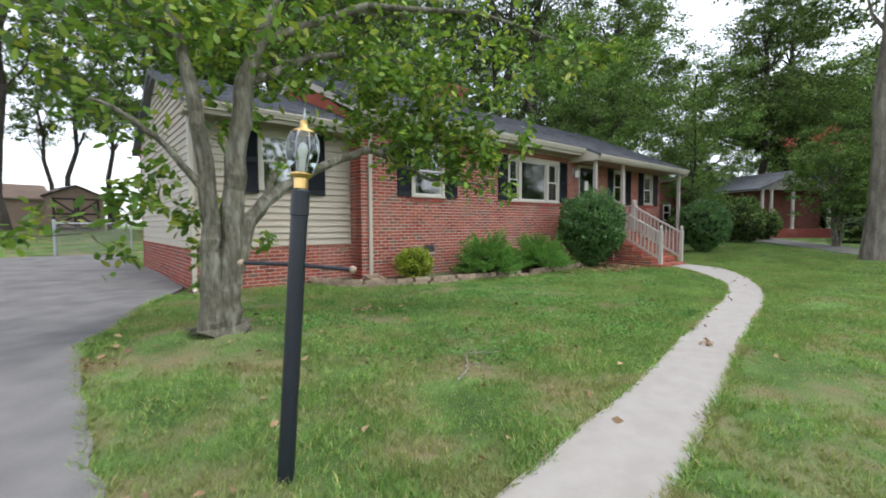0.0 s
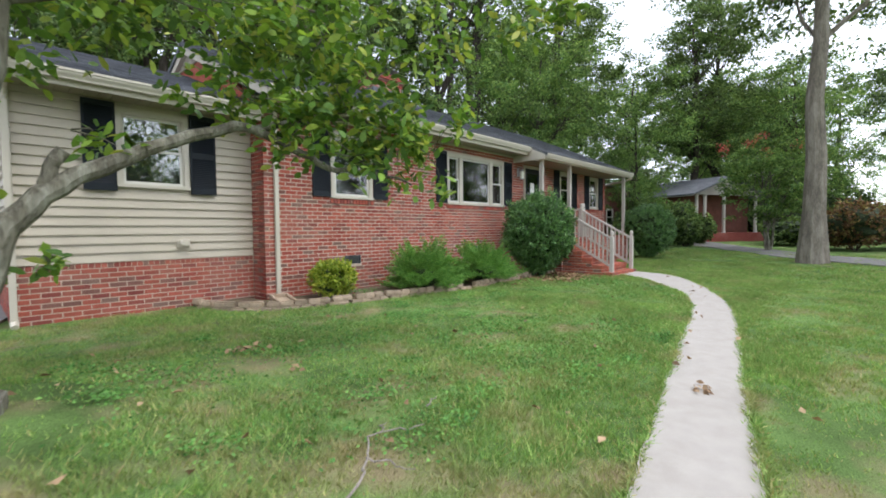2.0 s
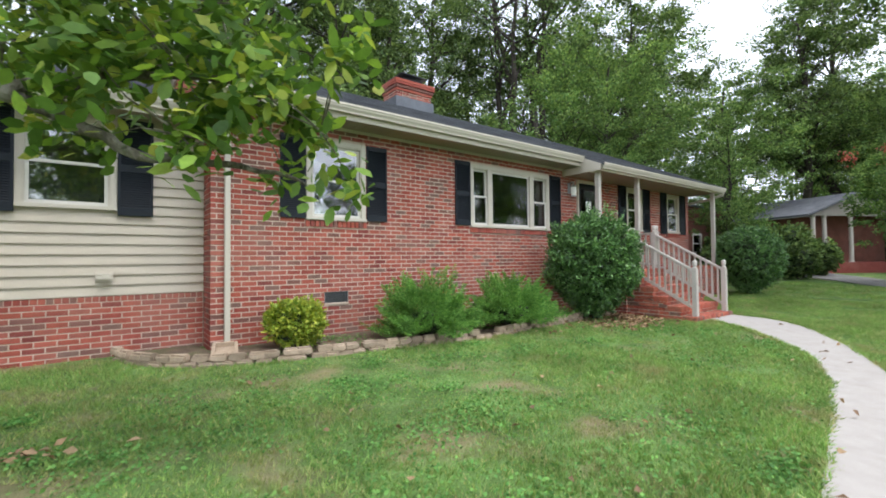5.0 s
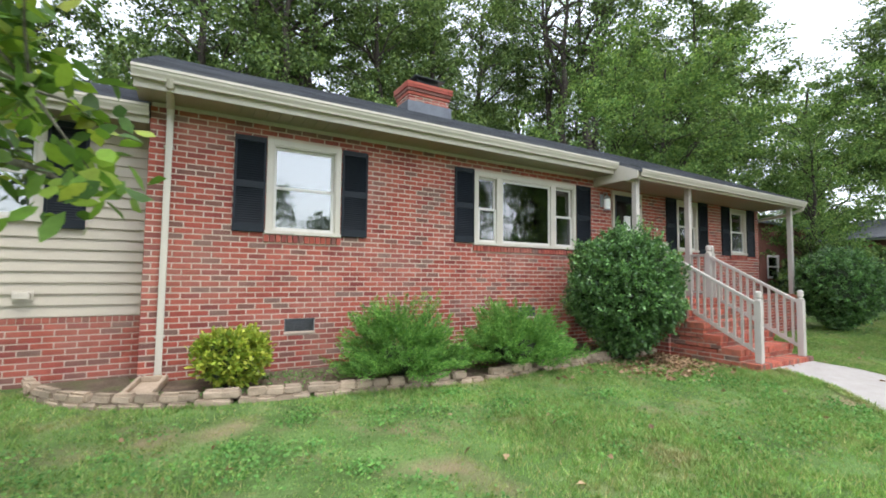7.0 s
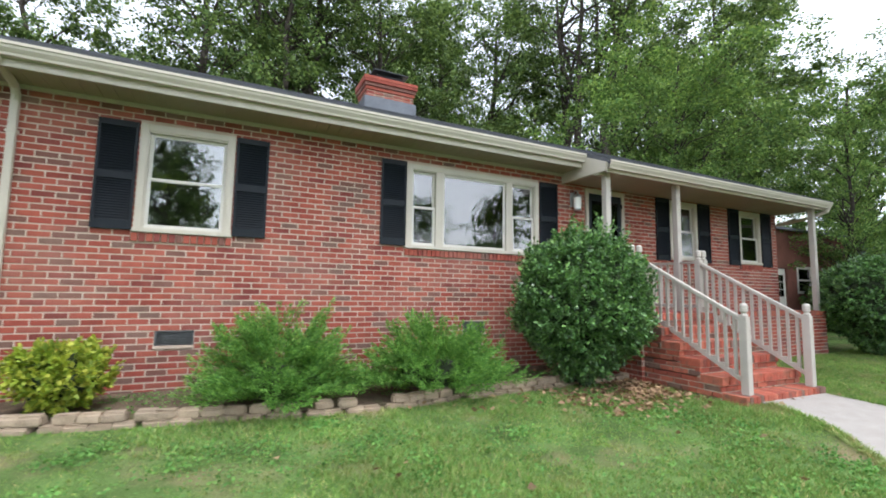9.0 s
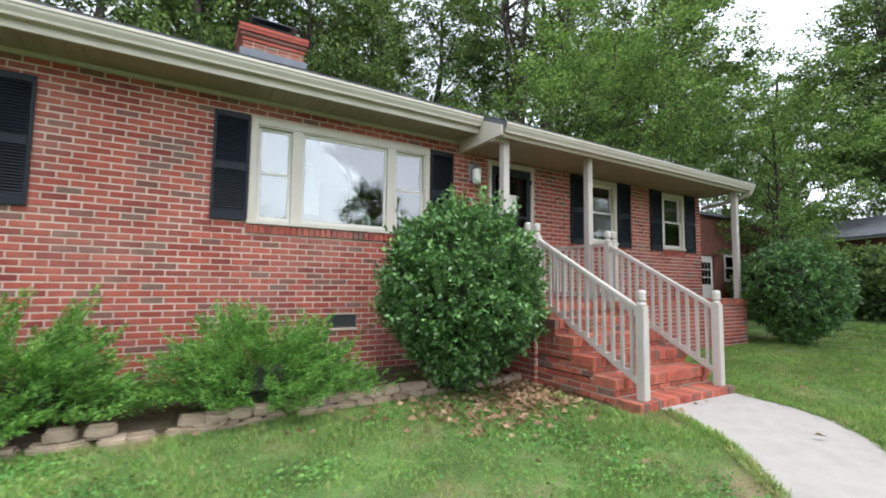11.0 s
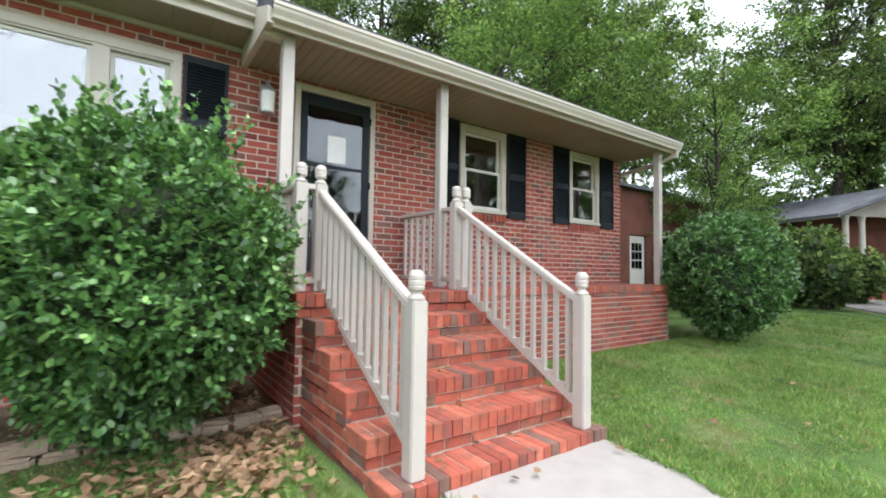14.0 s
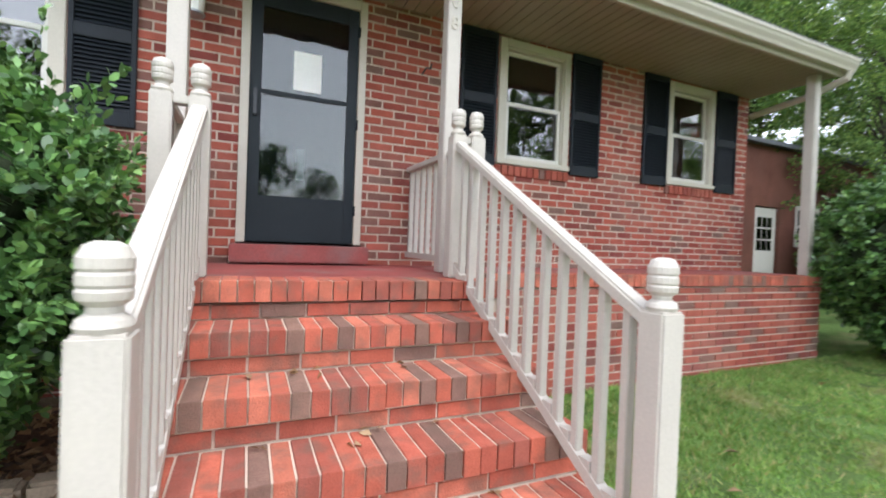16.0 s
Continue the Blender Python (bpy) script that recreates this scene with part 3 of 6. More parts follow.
def downspout(x, y, z0, z1, out, label):
    d = thing("downspout", label, "downspout")
    bm = bmesh.new()
    box(bm, x - 0.036, x + 0.036, y - 0.06, y - 0.005, z0 + 0.06, z1 - 0.22, 0.008)
    part("pipe", bm, M_TRIM, d)
    bm = bmesh.new()
    tube(bm, [(x, y - 0.032, z1 - 0.26), (x, y - 0.032, z1 - 0.2), (x, y - 0.09, z1 - 0.12), (x, out + 0.02, z1 - 0.03), (x, out, z1 + 0.03)], [0.041] * 5, 8)
    part("upper_elbow", bm, M_TRIM, d)
    bm = bmesh.new()
    tube(bm, [(x, y - 0.032, z0 + 0.09), (x, y - 0.036, z0 + 0.05), (x, y - 0.09, z0 + 0.015), (x, y - 0.13, z0)], [0.043, 0.043, 0.042, 0.042], 8)
    part("foot_elbow", bm, M_TRIM, d)
    for h in (z0 + 0.5, z1 - 0.6):
        part("strap", boxes((x - 0.05, x + 0.05, y - 0.063, y - 0.0, h, h + 0.025)), M_TRIM, d)
    return d


downspout(4.25, 8.2, 0.06, 3.36, 7.64, "cream square downspout on the brick corner")
downspout(1.02, 8.61, 0.05, 3.10, 8.14, "cream square downspout on the wing corner")
d = thing("downspout_elbow", "cream bent gutter outlet at the porch end", "downspout")
bm = bmesh.new()
tube(bm, [(17.84, 7.16, 3.16), (17.84, 7.18, 3.08), (17.83, 7.5, 2.98), (17.83, 8.16, 2.90)], [0.04] * 4, 8)
part("pipe", bm, M_TRIM, d)

# splash block under the downspout
bm = bmesh.new()
zb = ground_z(4.2, 7.7)
for bx in ((-0.15, 0.15, -0.36, 0.36, 0, 0.03), (-0.15, -0.105, -0.36, 0.36, 0.03, 0.085), (0.105, 0.15, -0.36, 0.36, 0.03, 0.085), (-0.105, 0.105, 0.3, 0.36, 0.03, 0.085)):
    box(bm, *bx, bevel=0.008)
bmesh.ops.transform(bm, matrix=pose(4.14, 7.76, zb + 0.035, 5, 0, -12), verts=bm.verts)
tagged(part("splash_block", bm, M_STONE), "tan concrete splash block under the downspout", "splash block")

# ---- chimney ----
chimney = thing("chimney", "red brick chimney with black metal cap on the roof", "chimney", at=(0, 0, 0))
part("stack", boxes((8.727, 9.773, 11.107, 11.743, 4.7, 5.46)), M_MORTAR, chimney)
part("flashing", boxes((8.67, 9.83, 11.05, 11.8, 4.7, 5.30), bevel=0.006), M_FLASH, chimney, "dark grey metal flashing")
part("cap_plate", boxes((8.95, 9.55, 11.15, 11.7, 5.83, 5.85), bevel=0.004), M_BLACK, chimney)
part("cap_screen", boxes((8.98, 9.52, 11.18, 11.67, 5.76, 5.83)), M_BLACK, chimney)
part("cap_lid", boxes((8.85, 9.65, 11.06, 11.79, 5.90, 5.925), bevel=0.004), M_BLACK, chimney)
for cx in (8.97, 9.51):
    for cy in (11.2, 11.65):
        part("cap_leg", boxes((cx, cx + 0.02, cy, cy + 0.02, 5.85, 5.9)), M_BLACK, chimney)


# ---- windows, shutters, doors ----
def sash(parent, x0, x1, z0, z1, y, screen=False):
    s = part("sash", boxes((x0, x0 + 0.035, y, y + 0.03, z0, z1), (x1 - 0.035, x1, y, y + 0.03, z0, z1),
                           (x0 + 0.035, x1 - 0.035, y, y + 0.03, z0, z0 + 0.045), (x0 + 0.035, x1 - 0.035, y, y + 0.03, z1 - 0.035, z1), bevel=0.004), M_SASH, parent)
    p = part("pane", boxes((x0 + 0.035, x1 - 0.035, y + 0.012, y + 0.017, z0 + 0.045, z1 - 0.035)), M_GLASS, s)
    p.visible_shadow = False
    if screen:
        part("insect_screen", boxes((x0 + 0.03, x1 - 0.03, y + 0.034, y + 0.036, z0 + 0.03, z1 - 0.02)), M_SCREEN, s, "grey insect screen")


def double_hung(parent, x0, x1, z0, z1, y, screen=False):
    zm = (z0 + z1) / 2 + 0.01
    sash(parent, x0, x1, zm - 0.018, z1, y + 0.045)
    sash(parent, x0, x1, z0, zm + 0.018, y + 0.012, screen)


def casing(parent, hole, y, w=0.075, mullions=()):
    x0, x1, z0, z1 = hole
    f = y - 0.018
    part("casing", boxes((x0, x0 + w, f, y + 0.14, z0 + 0.03, z1), (x1 - w, x1, f, y + 0.14, z0 + 0.03, z1),
                         (x0 + w, x1 - w, f, y + 0.14, z1 - w, z1), bevel=0.005), M_TRIM, parent)
    part("inner_stop", boxes((x0 + w, x0 + w + 0.018, y - 0.004, y + 0.1, z0 + 0.04, z1 - w), (x1 - w - 0.018, x1 - w, y - 0.004, y + 0.1, z0 + 0.04, z1 - w),
                             (x0 + w, x1 - w, y - 0.004, y + 0.1, z1 - w - 0.018, z1 - w), bevel=0.003), M_TRIM, parent)
    part("window_sill", boxes((x0 - 0.012, x1 + 0.012, f - 0.022, y + 0.14, z0, z0 + 0.05), bevel=0.007), M_TRIM, parent)
    for a, b in mullions:
        part("mullion", boxes((a, b, f + 0.004, y + 0.14, z0 + 0.05, z1 - w), bevel=0.004), M_TRIM, parent)


def hung_window(name, hole, y, label, screen):
    w = tagged(new(name), label, "window", kind="structure")
    casing(w, hole, y)
    double_hung(w, hole[0] + 0.093, hole[1] - 0.093, hole[2] + 0.05, hole[3] - 0.093, y, screen)
    return w


hung_window("window_1", W1, HY, "double-hung window in a cream frame on the brick wall", False)
hung_window("window_2", W2, HY, "double-hung porch window in a cream frame", True)
hung_window("window_3", W3, HY, "double-hung window in a cream frame near the porch end", True)
hung_window("window_4", GW, GY, "double-hung window in a cream frame on the siding", True)
pw = tagged(new("window_5"), "wide picture window with a double-hung light on each side", "window", kind="structure")
M1, M2 = (9.045, 9.17), (10.29, 10.415)
casing(pw, PW, HY, mullions=(M1, M2))
double_hung(pw, PW[0] + 0.093, M1[0], PW[2] + 0.05, PW[3] - 0.093, HY, True)
double_hung(pw, M2[1], PW[1] - 0.093, PW[2] + 0.05, PW[3] - 0.093, HY, True)
sash(pw, M1[1], M2[0], PW[2] + 0.05, PW[3] - 0.093, HY + 0.02)
part("notice", boxes((9.22, 9.40, HY + 0.041, HY + 0.043, 2.0, 2.62)), M_PAPER, pw, "white paper notices taped inside the glass")
# added panel behind the centre pane, with the room's gloom in its grey
tagged(part("curtain", boxes((9.9, 10.2, 8.6, 8.63, 1.9, 3.0)), M_DARK), "curtain in gloom grey inside the picture window", "curtain")


def shutter_proto():
    s = thing("shutter", "dark navy louvred wooden shutter beside a window", "shutter", "house shutters")
    h, w = 1.23, 0.375
    for n, b in (("stile", (0, 0.03, 0, 0.03, 0, h)), ("stile", (w - 0.03, w, 0, 0.03, 0, h)), ("rail", (0.03, w - 0.03, 0, 0.03, 0, 0.10)),
                 ("rail", (0.03, w - 0.03, 0, 0.03, 0.56, 0.65)), ("rail", (0.03, w - 0.03, 0, 0.03, h - 0.07, h))):
        part(n, boxes(b, bevel=0.004), M_SHUTTER, s)
    part("backing", boxes((0.028, w - 0.028, 0.026, 0.03, 0.05, h - 0.05)), M_SHUTTER, s)
    slat = None
    for lo, hi in ((0.10, 0.56), (0.65, h - 0.07)):
        k = int((hi - lo) / 0.0285)
        for i in range(k):
            z = lo + (i + 0.5) * (hi - lo) / k
            if slat is None:
                bm = bmesh.new()
                box(bm, 0.031, w - 0.031, -0.003, 0.003, -0.0135, 0.0135)
                bmesh.ops.transform(bm, matrix=Matrix.Rotation(radians(-36), 4, "X"), verts=bm.verts)
                slat = part("slat", bm, M_SHUTTER, s)
                o = slat
            else:
                o = new("slat", slat.data)
                o.parent = s
            o.location = (0, 0.016, z)
    return s


proto = shutter_proto()
spots = [(4.95, HY, 1.835, 1), (6.335, HY, 1.835, 1), (8.195, HY, 1.855, 1), (10.955, HY, 1.855, 1), (13.765, HY, 1.90, 1), (15.02, HY, 1.90, 1), (16.02, HY, 1.90, 1), (17.22, HY, 1.90, 1),
         (1.755, GY - 0.02, 1.79, 0.97), (3.075, GY - 0.02, 1.79, 0.97)]
for k, (x, y, z, s) in enumerate(spots):
    m = pose(x, y - 0.034, z)
    if k == 0:
        proto.matrix_basis = m
    else:
        copy_thing(proto, m)

# front door
door = tagged(new("door_1"), "dark slate storm door with two glass lights and a white notice, closed", "door", kind="structure")
dx0, dx1, dz0, dz1 = 12.03, 12.84, 1.11, 3.02
part("jamb", boxes((DOOR[0], dx0, 8.165, 8.36, dz0, DOOR[3]), (dx1, DOOR[1], 8.165, 8.36, dz0, DOOR[3]), (dx0, dx1, 8.165, 8.36, dz1, DOOR[3]), bevel=0.005), M_TRIM, door)
part("frame", boxes((dx0 + 0.004, dx0 + 0.085, 8.185, 8.22, dz0 + 0.01, dz1 - 0.004), (dx1 - 0.085, dx1 - 0.004, 8.185, 8.22, dz0 + 0.01, dz1 - 0.004),
                    (dx0 + 0.085, dx1 - 0.085, 8.185, 8.22, dz1 - 0.13, dz1 - 0.004), (dx0 + 0.085, dx1 - 0.085, 8.185, 8.22, dz0 + 0.01, dz0 + 0.36),
                    (dx0 + 0.085, dx1 - 0.085, 8.188, 8.218, 2.235, 2.27), bevel=0.004), M_DOOR, door)
for a, b in ((dz0 + 0.36, 2.235), (2.27, dz1 - 0.13)):
    p = part("pane", boxes((dx0 + 0.085, dx1 - 0.085, 8.20, 8.205, a, b)), M_DOORGLASS, door)
    p.visible_shadow = False
inner = part("inner_door", boxes((dx0 + 0.01, dx1 - 0.01, 8.29, 8.33, dz0, dz1), bevel=0.004), M_DOOR, door, "dark inner door behind the glass")
# Opaque paper white stands in for light seen through the slot.
lt = part("small_light", boxes((dx0 + 0.36, dx0 + 0.42, 8.28, 8.286, 1.62, 1.86)), M_PAPER, door, "narrow slot of glass in the inner door, brightness painted white")
part("notice", boxes((12.34, 12.55, 8.194, 8.196, 2.30, 2.60)), M_PAPER, door, "white paper notice on the glass")
bm = bmesh.new()
box(bm, dx0 + 0.03, dx0 + 0.055, 8.15, 8.186, 2.06, 2.26, 0.006)
part("handle", bm, M_BLACK, door)
part("closer", boxes((dx0 + 0.2, dx1 - 0.25, 8.235, 8.25, 1.42, 1.44)), M_STEEL, door)
for hz in (1.35, 2.05, 2.8):
    part("hinge", boxes((dx1 - 0.006, dx1 + 0.008, 8.165, 8.187, hz, hz + 0.08)), M_DOOR, door)
tagged(part("trim_6", boxes((11.93, 12.94, 8.03, 8.21, 0.965, 1.10), bevel=0.01), M_RED), "dull red painted door step", "door step", kind="structure")

# crawl space vents
for (x0, x1, z0, z1) in (V1, V2):
    v = thing("crawl_vent", "grey metal crawl-space vent low in the brick wall", "vent", "foundation vents")
    part("frame", boxes((x0, x0 + 0.018, 8.205, 8.25, z0 + 0.03, z1), (x1 - 0.018, x1, 8.205, 8.25, z0 + 0.03, z1), (x0, x1, 8.205, 8.25, z1 - 0.015, z1)), M_VENT, v)
    part("backing", boxes((x0, x1, 8.25, 8.27, z0, z1)), M_VENT, v)
    part("sill", boxes((x0 - 0.01, x1 + 0.01, 8.185, 8.26, z0, z0 + 0.03), bevel=0.004), M_MORTAR, v)
    for k in range(7):
        z = z0 + 0.04 + k * 0.02
        part("slat", boxes((x0 + 0.018, x1 - 0.018, 8.218, 8.238, z, z + 0.006)), M_VENT, v)

# dryer hood on the siding
hood = thing("vent_hood", "small cream vent hood on the siding", "vent")
part("body", boxes((2.88, 3.02, 8.55, 8.625, 0.99, 1.07), bevel=0.012), M_TRIM, hood)
part("flange", boxes((2.86, 3.04, 8.612, 8.624, 0.97, 1.09), bevel=0.004), M_TRIM, hood)

# wall lantern
lan = thing("wall_lantern", "pale metal wall lantern beside the front door", "lamp")
part("backplate", boxes((11.62, 11.72, 8.175, 8.2, 2.72, 2.98), bevel=0.01), M_STEEL, lan)
bm = bmesh.new()
tube(bm, [(11.67, 8.18, 2.94), (11.67, 8.12, 3.0), (11.67, 8.06, 2.98), (11.67, 8.06, 2.93)], [0.01] * 4, 8)
part("arm", bm, M_STEEL, lan)
part("hood", lathe(bmesh.new(), [(0.02, 0.06), (0.075, 0.0), (0.07, -0.012)], 11.67, 8.06, 12, 2.88), M_STEEL, lan)
g = part("glass", lathe(bmesh.new(), [(0.06, 0.0), (0.066, 0.09), (0.066, 0.2)], 11.67, 8.06, 12, 2.668), M_BULB, lan, "frosted glass cylinder")
part("base", lathe(bmesh.new(), [(0.045, -0.012), (0.07, 0.0), (0.07, 0.012)], 11.67, 8.06, 12, 2.656), M_STEEL, lan)
hk = thing("hook", "black iron plant hook on the brick wall", "hook")
bm = bmesh.new()
tube(bm, [(13.4, 8.2, 2.62), (13.4, 8.1, 2.64), (13.4, 8.0, 2.60), (13.4, 7.98, 2.63)], [0.008] * 4, 6)
part("rod", bm, M_BLACK, hk)

# ---- porch, steps ----
PZ = 0.955
porch = tagged(new("floor_porch"), "red painted porch slab edged with brick", "porch", kind="structure")
part("slab", boxes((11.62, 13.42, 6.85, 8.2, PZ - 0.11, PZ - 0.004), (13.42, PX1, 7.36, 8.2, PZ - 0.11, PZ - 0.006)), M_RED, porch)
part("core", boxes((11.615, 13.415, 6.765, 8.2, -0.3, PZ - 0.11), (13.4, PX1 - 0.01, 7.285, 8.2, -0.3, PZ - 0.11)), M_MORTAR, porch)
steps = tagged(new("steps"), "six red brick steps with rowlock treads up to the porch", "steps", kind="structure")
RISE, RUN, S0 = 0.1745, 0.266, 5.415
for k in range(5):
    top = 0.0825 + k * RISE
    part("core", boxes((11.667, 13.318, S0 + RUN * k + 0.012, 6.77, -0.3 if k == 0 else 0.0825 + (k - 1) * RISE - 0.02, top - 0.1)), M_MORTAR, steps)


def newel(x, y, z0, h, label="square cream newel post with a turned ball cap"):
    n = thing("newel_post", label, "post", "stair newel posts", (x, y, z0))
    s = 0.046
    part("shaft", boxes((-s, s, -s, s, 0, h - 0.16), bevel=0.007), M_WHITE, n)
    prof = [(0.04, 0.0), (0.046, 0.012), (0.042, 0.024), (0.028, 0.034), (0.028, 0.046), (0.042, 0.058), (0.044, 0.072), (0.041, 0.078), (0.044, 0.084), (0.044, 0.1), (0.041, 0.106), (0.044, 0.112), (0.044, 0.13), (0.034, 0.15), (0.018, 0.158)]
    part("cap", lathe(bmesh.new(), prof, 0, 0, 18, h - 0.162), M_WHITE, n)
    return n


Z1 = 0.0825
NX0, NX1, NY0, NY1 = 11.83, 13.18, 5.49, 6.95
newel(NX0, NY0, Z1, 1.145 - Z1)
newel(NX1, NY0, Z1, 1.145 - Z1)
for x in (NX0 - 0.155, NX0, NX1, NX1 + 0.12):
    newel(x, NY1, PZ, 1.96 - PZ)


def baluster(parent, x, y, z0, z1):
    part("baluster", boxes((x - 0.017, x + 0.017, y - 0.017, y + 0.017, z0, z1), bevel=0.003), M_WHITE, parent)


def stair_rail(x):
    r = thing("stair_railing", "cream wooden stair railing with slim square balusters", "railing", "porch railings")
    sl = (1.795 - 0.975) / (NY1 - NY0)
    y0, y1 = NY0 + 0.03, NY1 - 0.03
    for name, base, hh, w in (("handrail", 0.905, 0.055, 0.033), ("bottom_rail", 0.19, 0.05, 0.022)):
        bm = bmesh.new()
        prof = [(y0, base + sl * (y0 - NY0)), (y1, base + sl * (y1 - NY0)), (y1, base + hh + sl * (y1 - NY0)), (y0, base + hh + sl * (y0 - NY0))]
        extrude_profile(bm, prof, x - w, x + w)
        if name == "handrail":
            bmesh.ops.bevel(bm, geom=bm.edges[:], offset=0.008, segments=2, affect="EDGES")
        part(name, bm, M_WHITE, r)
    for k in range(12):
        y = y0 + (k + 0.75) * (y1 - y0) / 12.5
        zb = 0.24 + sl * (y - NY0)
        baluster(r, x, y, zb - 0.012, zb + 0.68)
        part("block", boxes((x - 0.02, x + 0.02, y + 0.02, y + 0.075, zb - 0.004 + sl * 0.02, zb + 0.018 + sl * 0.06)), M_WHITE, r)


stair_rail(NX0)
stair_rail(NX1)


def level_rail(x, y0, y1, n):
    r = thing("porch_railing", "cream wooden porch railing running back to the brick wall", "railing", "porch railings")
    part("handrail", boxes((x - 0.04, x + 0.04, y0, y1, PZ + 0.80, PZ + 0.84), bevel=0.005), M_WHITE, r)
    part("bottom_rail", boxes((x - 0.03, x + 0.03, y0, y1, PZ + 0.07, PZ + 0.115), bevel=0.004), M_WHITE, r)
    for k in range(n):
        baluster(r, x, y0 + (k + 0.7) * (y1 - y0) / n, PZ + 0.11, PZ + 0.80)


level_rail(NX0 - 0.155, NY1 + 0.05, 8.2, 8)
level_rail(13.33, NY1 + 0.05, 8.2, 9)
for xa, xb in ((NX0 - 0.11, NX0 - 0.045), (NX1 + 0.045, NX1 + 0.075)):
    r = thing("porch_railing", "short cream rail between paired newel posts", "railing", "porch railings")
    part("handrail", boxes((xa, xb, NY1 - 0.03, NY1 + 0.03, PZ + 0.80, PZ + 0.84), bevel=0.004), M_WHITE, r)
    part("bottom_rail", boxes((xa, xb, NY1 - 0.025, NY1 + 0.025, PZ + 0.07, PZ + 0.115)), M_WHITE, r)


def porch_post(x, y, z0, digits=""):
    p = thing("porch_post", "square cream porch post" + (" with house number" if digits else ""), "post", "porch posts", (x, y, z0))
    part("shaft", boxes((-0.05, 0.05, -0.05, 0.05, 0, 3.139 - z0), bevel=0.006), M_WHITE, p)
    for k, c in enumerate(digits):
        cu = bpy.data.curves.new("digit", "FONT")
        cu.body, cu.size, cu.extrude = c, 0.13, 0.003
        cu.align_x = "CENTER"
        cu.materials.append(M_TRIM)
        o = new("digit", cu)
        o.parent = p
        o.matrix_basis = pose(0, -0.054, 1.98 - 0.15 * k, 90, 0, 0)
    return p


porch_post(11.67, 7.415, PZ)
porch_post(13.32, 7.415, PZ, "408")
porch_post(17.66, 7.40, PZ)

# ---- lamp post ----
lp = thing("street_lamp", "leaning black garden lamp post with brass and clear glass lantern", "lamp post", at=(0.2, 2.31, ground_z(0.2, 2.31)))
lean = pose(0, 0, 0, 0, 4.3, 0)


def lamp_part(name, bm, mat, label="", parent=None):
    bmesh.ops.transform(bm, matrix=lean, verts=bm.verts)
    return part(name, bm, mat, parent or lp, label)


lamp_part("post", lathe(bmesh.new(), [(0.043, -0.05), (0.043, 1.37), (0.047, 1.375), (0.047, 1.50), (0.04, 1.51)], 0, 0, 20), M_BLACK)
lamp_part("collar", lathe(bmesh.new(), [(0.034, 1.51), (0.036, 1.515), (0.036, 1.565), (0.046, 1.575), (0.055, 1.585), (0.055, 1.592)], 0, 0, 18), M_BRASS, "polished brass collar")
glass_prof = [(0.055, 1.592), (0.082, 1.66), (0.088, 1.71), (0.08, 1.76), (0.062, 1.80)]
gl = lamp_part("lantern_glass", lathe(bmesh.new(), glass_prof, 0, 0, 8), M_LANTERN, "bevelled clear glass panels")
gl.visible_shadow = False
for k in range(8):
    a = 2 * math.pi * k / 8
    bm = bmesh.new()
    tube(bm, [((r + 0.001) * math.cos(a), (r + 0.001) * math.sin(a), z) for r, z in glass_prof], [0.0022] * 5, 5)
    lamp_part("caming", bm, M_STEEL)
lamp_part("top_cap", lathe(bmesh.new(), [(0.064, 1.80), (0.05, 1.815), (0.022, 1.825), (0.018, 1.845), (0.02, 1.86), (0.008, 1.868)], 0, 0, 16), M_BRASS)
lamp_part("finial", lathe(bmesh.new(), [(0.006, 1.868), (0.009, 1.885), (0.004, 1.91), (0.002, 1.93)], 0, 0, 10), M_STEEL)
lamp_part("candle", lathe(bmesh.new(), [(0.016, 1.6), (0.016, 1.665), (0.024, 1.69), (0.028, 1.715), (0.02, 1.74), (0.004, 1.755)], 0, 0, 12), M_BULB)
bm = bmesh.new()
tube(bm, [(-0.21, 0.195, 1.115), (0, 0, 1.12), (0.215, -0.20, 1.11)], [0.0105] * 3, 10)
lamp_part("ladder_rest", bm, M_BLACK)
for sx in (-1, 1):
    bm = bmesh.new()
    bmesh.ops.create_icosphere(bm, subdivisions=2, radius=0.02)
    bmesh.ops.transform(bm, matrix=Matrix.Translation((0.215 * sx, -0.2 * sx, 1.112)), verts=bm.verts)
    lamp_part("ball_end", bm, M_STONE, "worn tan ball end")


# ---- foliage helpers ----
def quick_mesh(name, verts, per, mat, parent=None, label="", smooth=False):
    """A mesh of many separate small faces, per corners each."""
    n = len(verts) // per
    me = bpy.data.meshes.new(name)
    me.vertices.add(n * per)
    me.vertices.foreach_set("co", np.ascontiguousarray(verts, dtype=np.float32).ravel())
    me.loops.add(n * per)
    me.loops.foreach_set("vertex_index", np.arange(n * per, dtype=np.int32))
    me.polygons.add(n)
    me.polygons.foreach_set("loop_start", np.arange(0, n * per, per, dtype=np.int32))
    me.update(calc_edges=True)
    me.materials.append(mat)
    ob = new(name, me)
    if parent:
        ob.parent = parent
    if label:
        tagged(ob, label)
    return ob


def unit(a):
    return a / np.maximum(np.linalg.norm(a, axis=1, keepdims=True), 1e-9)


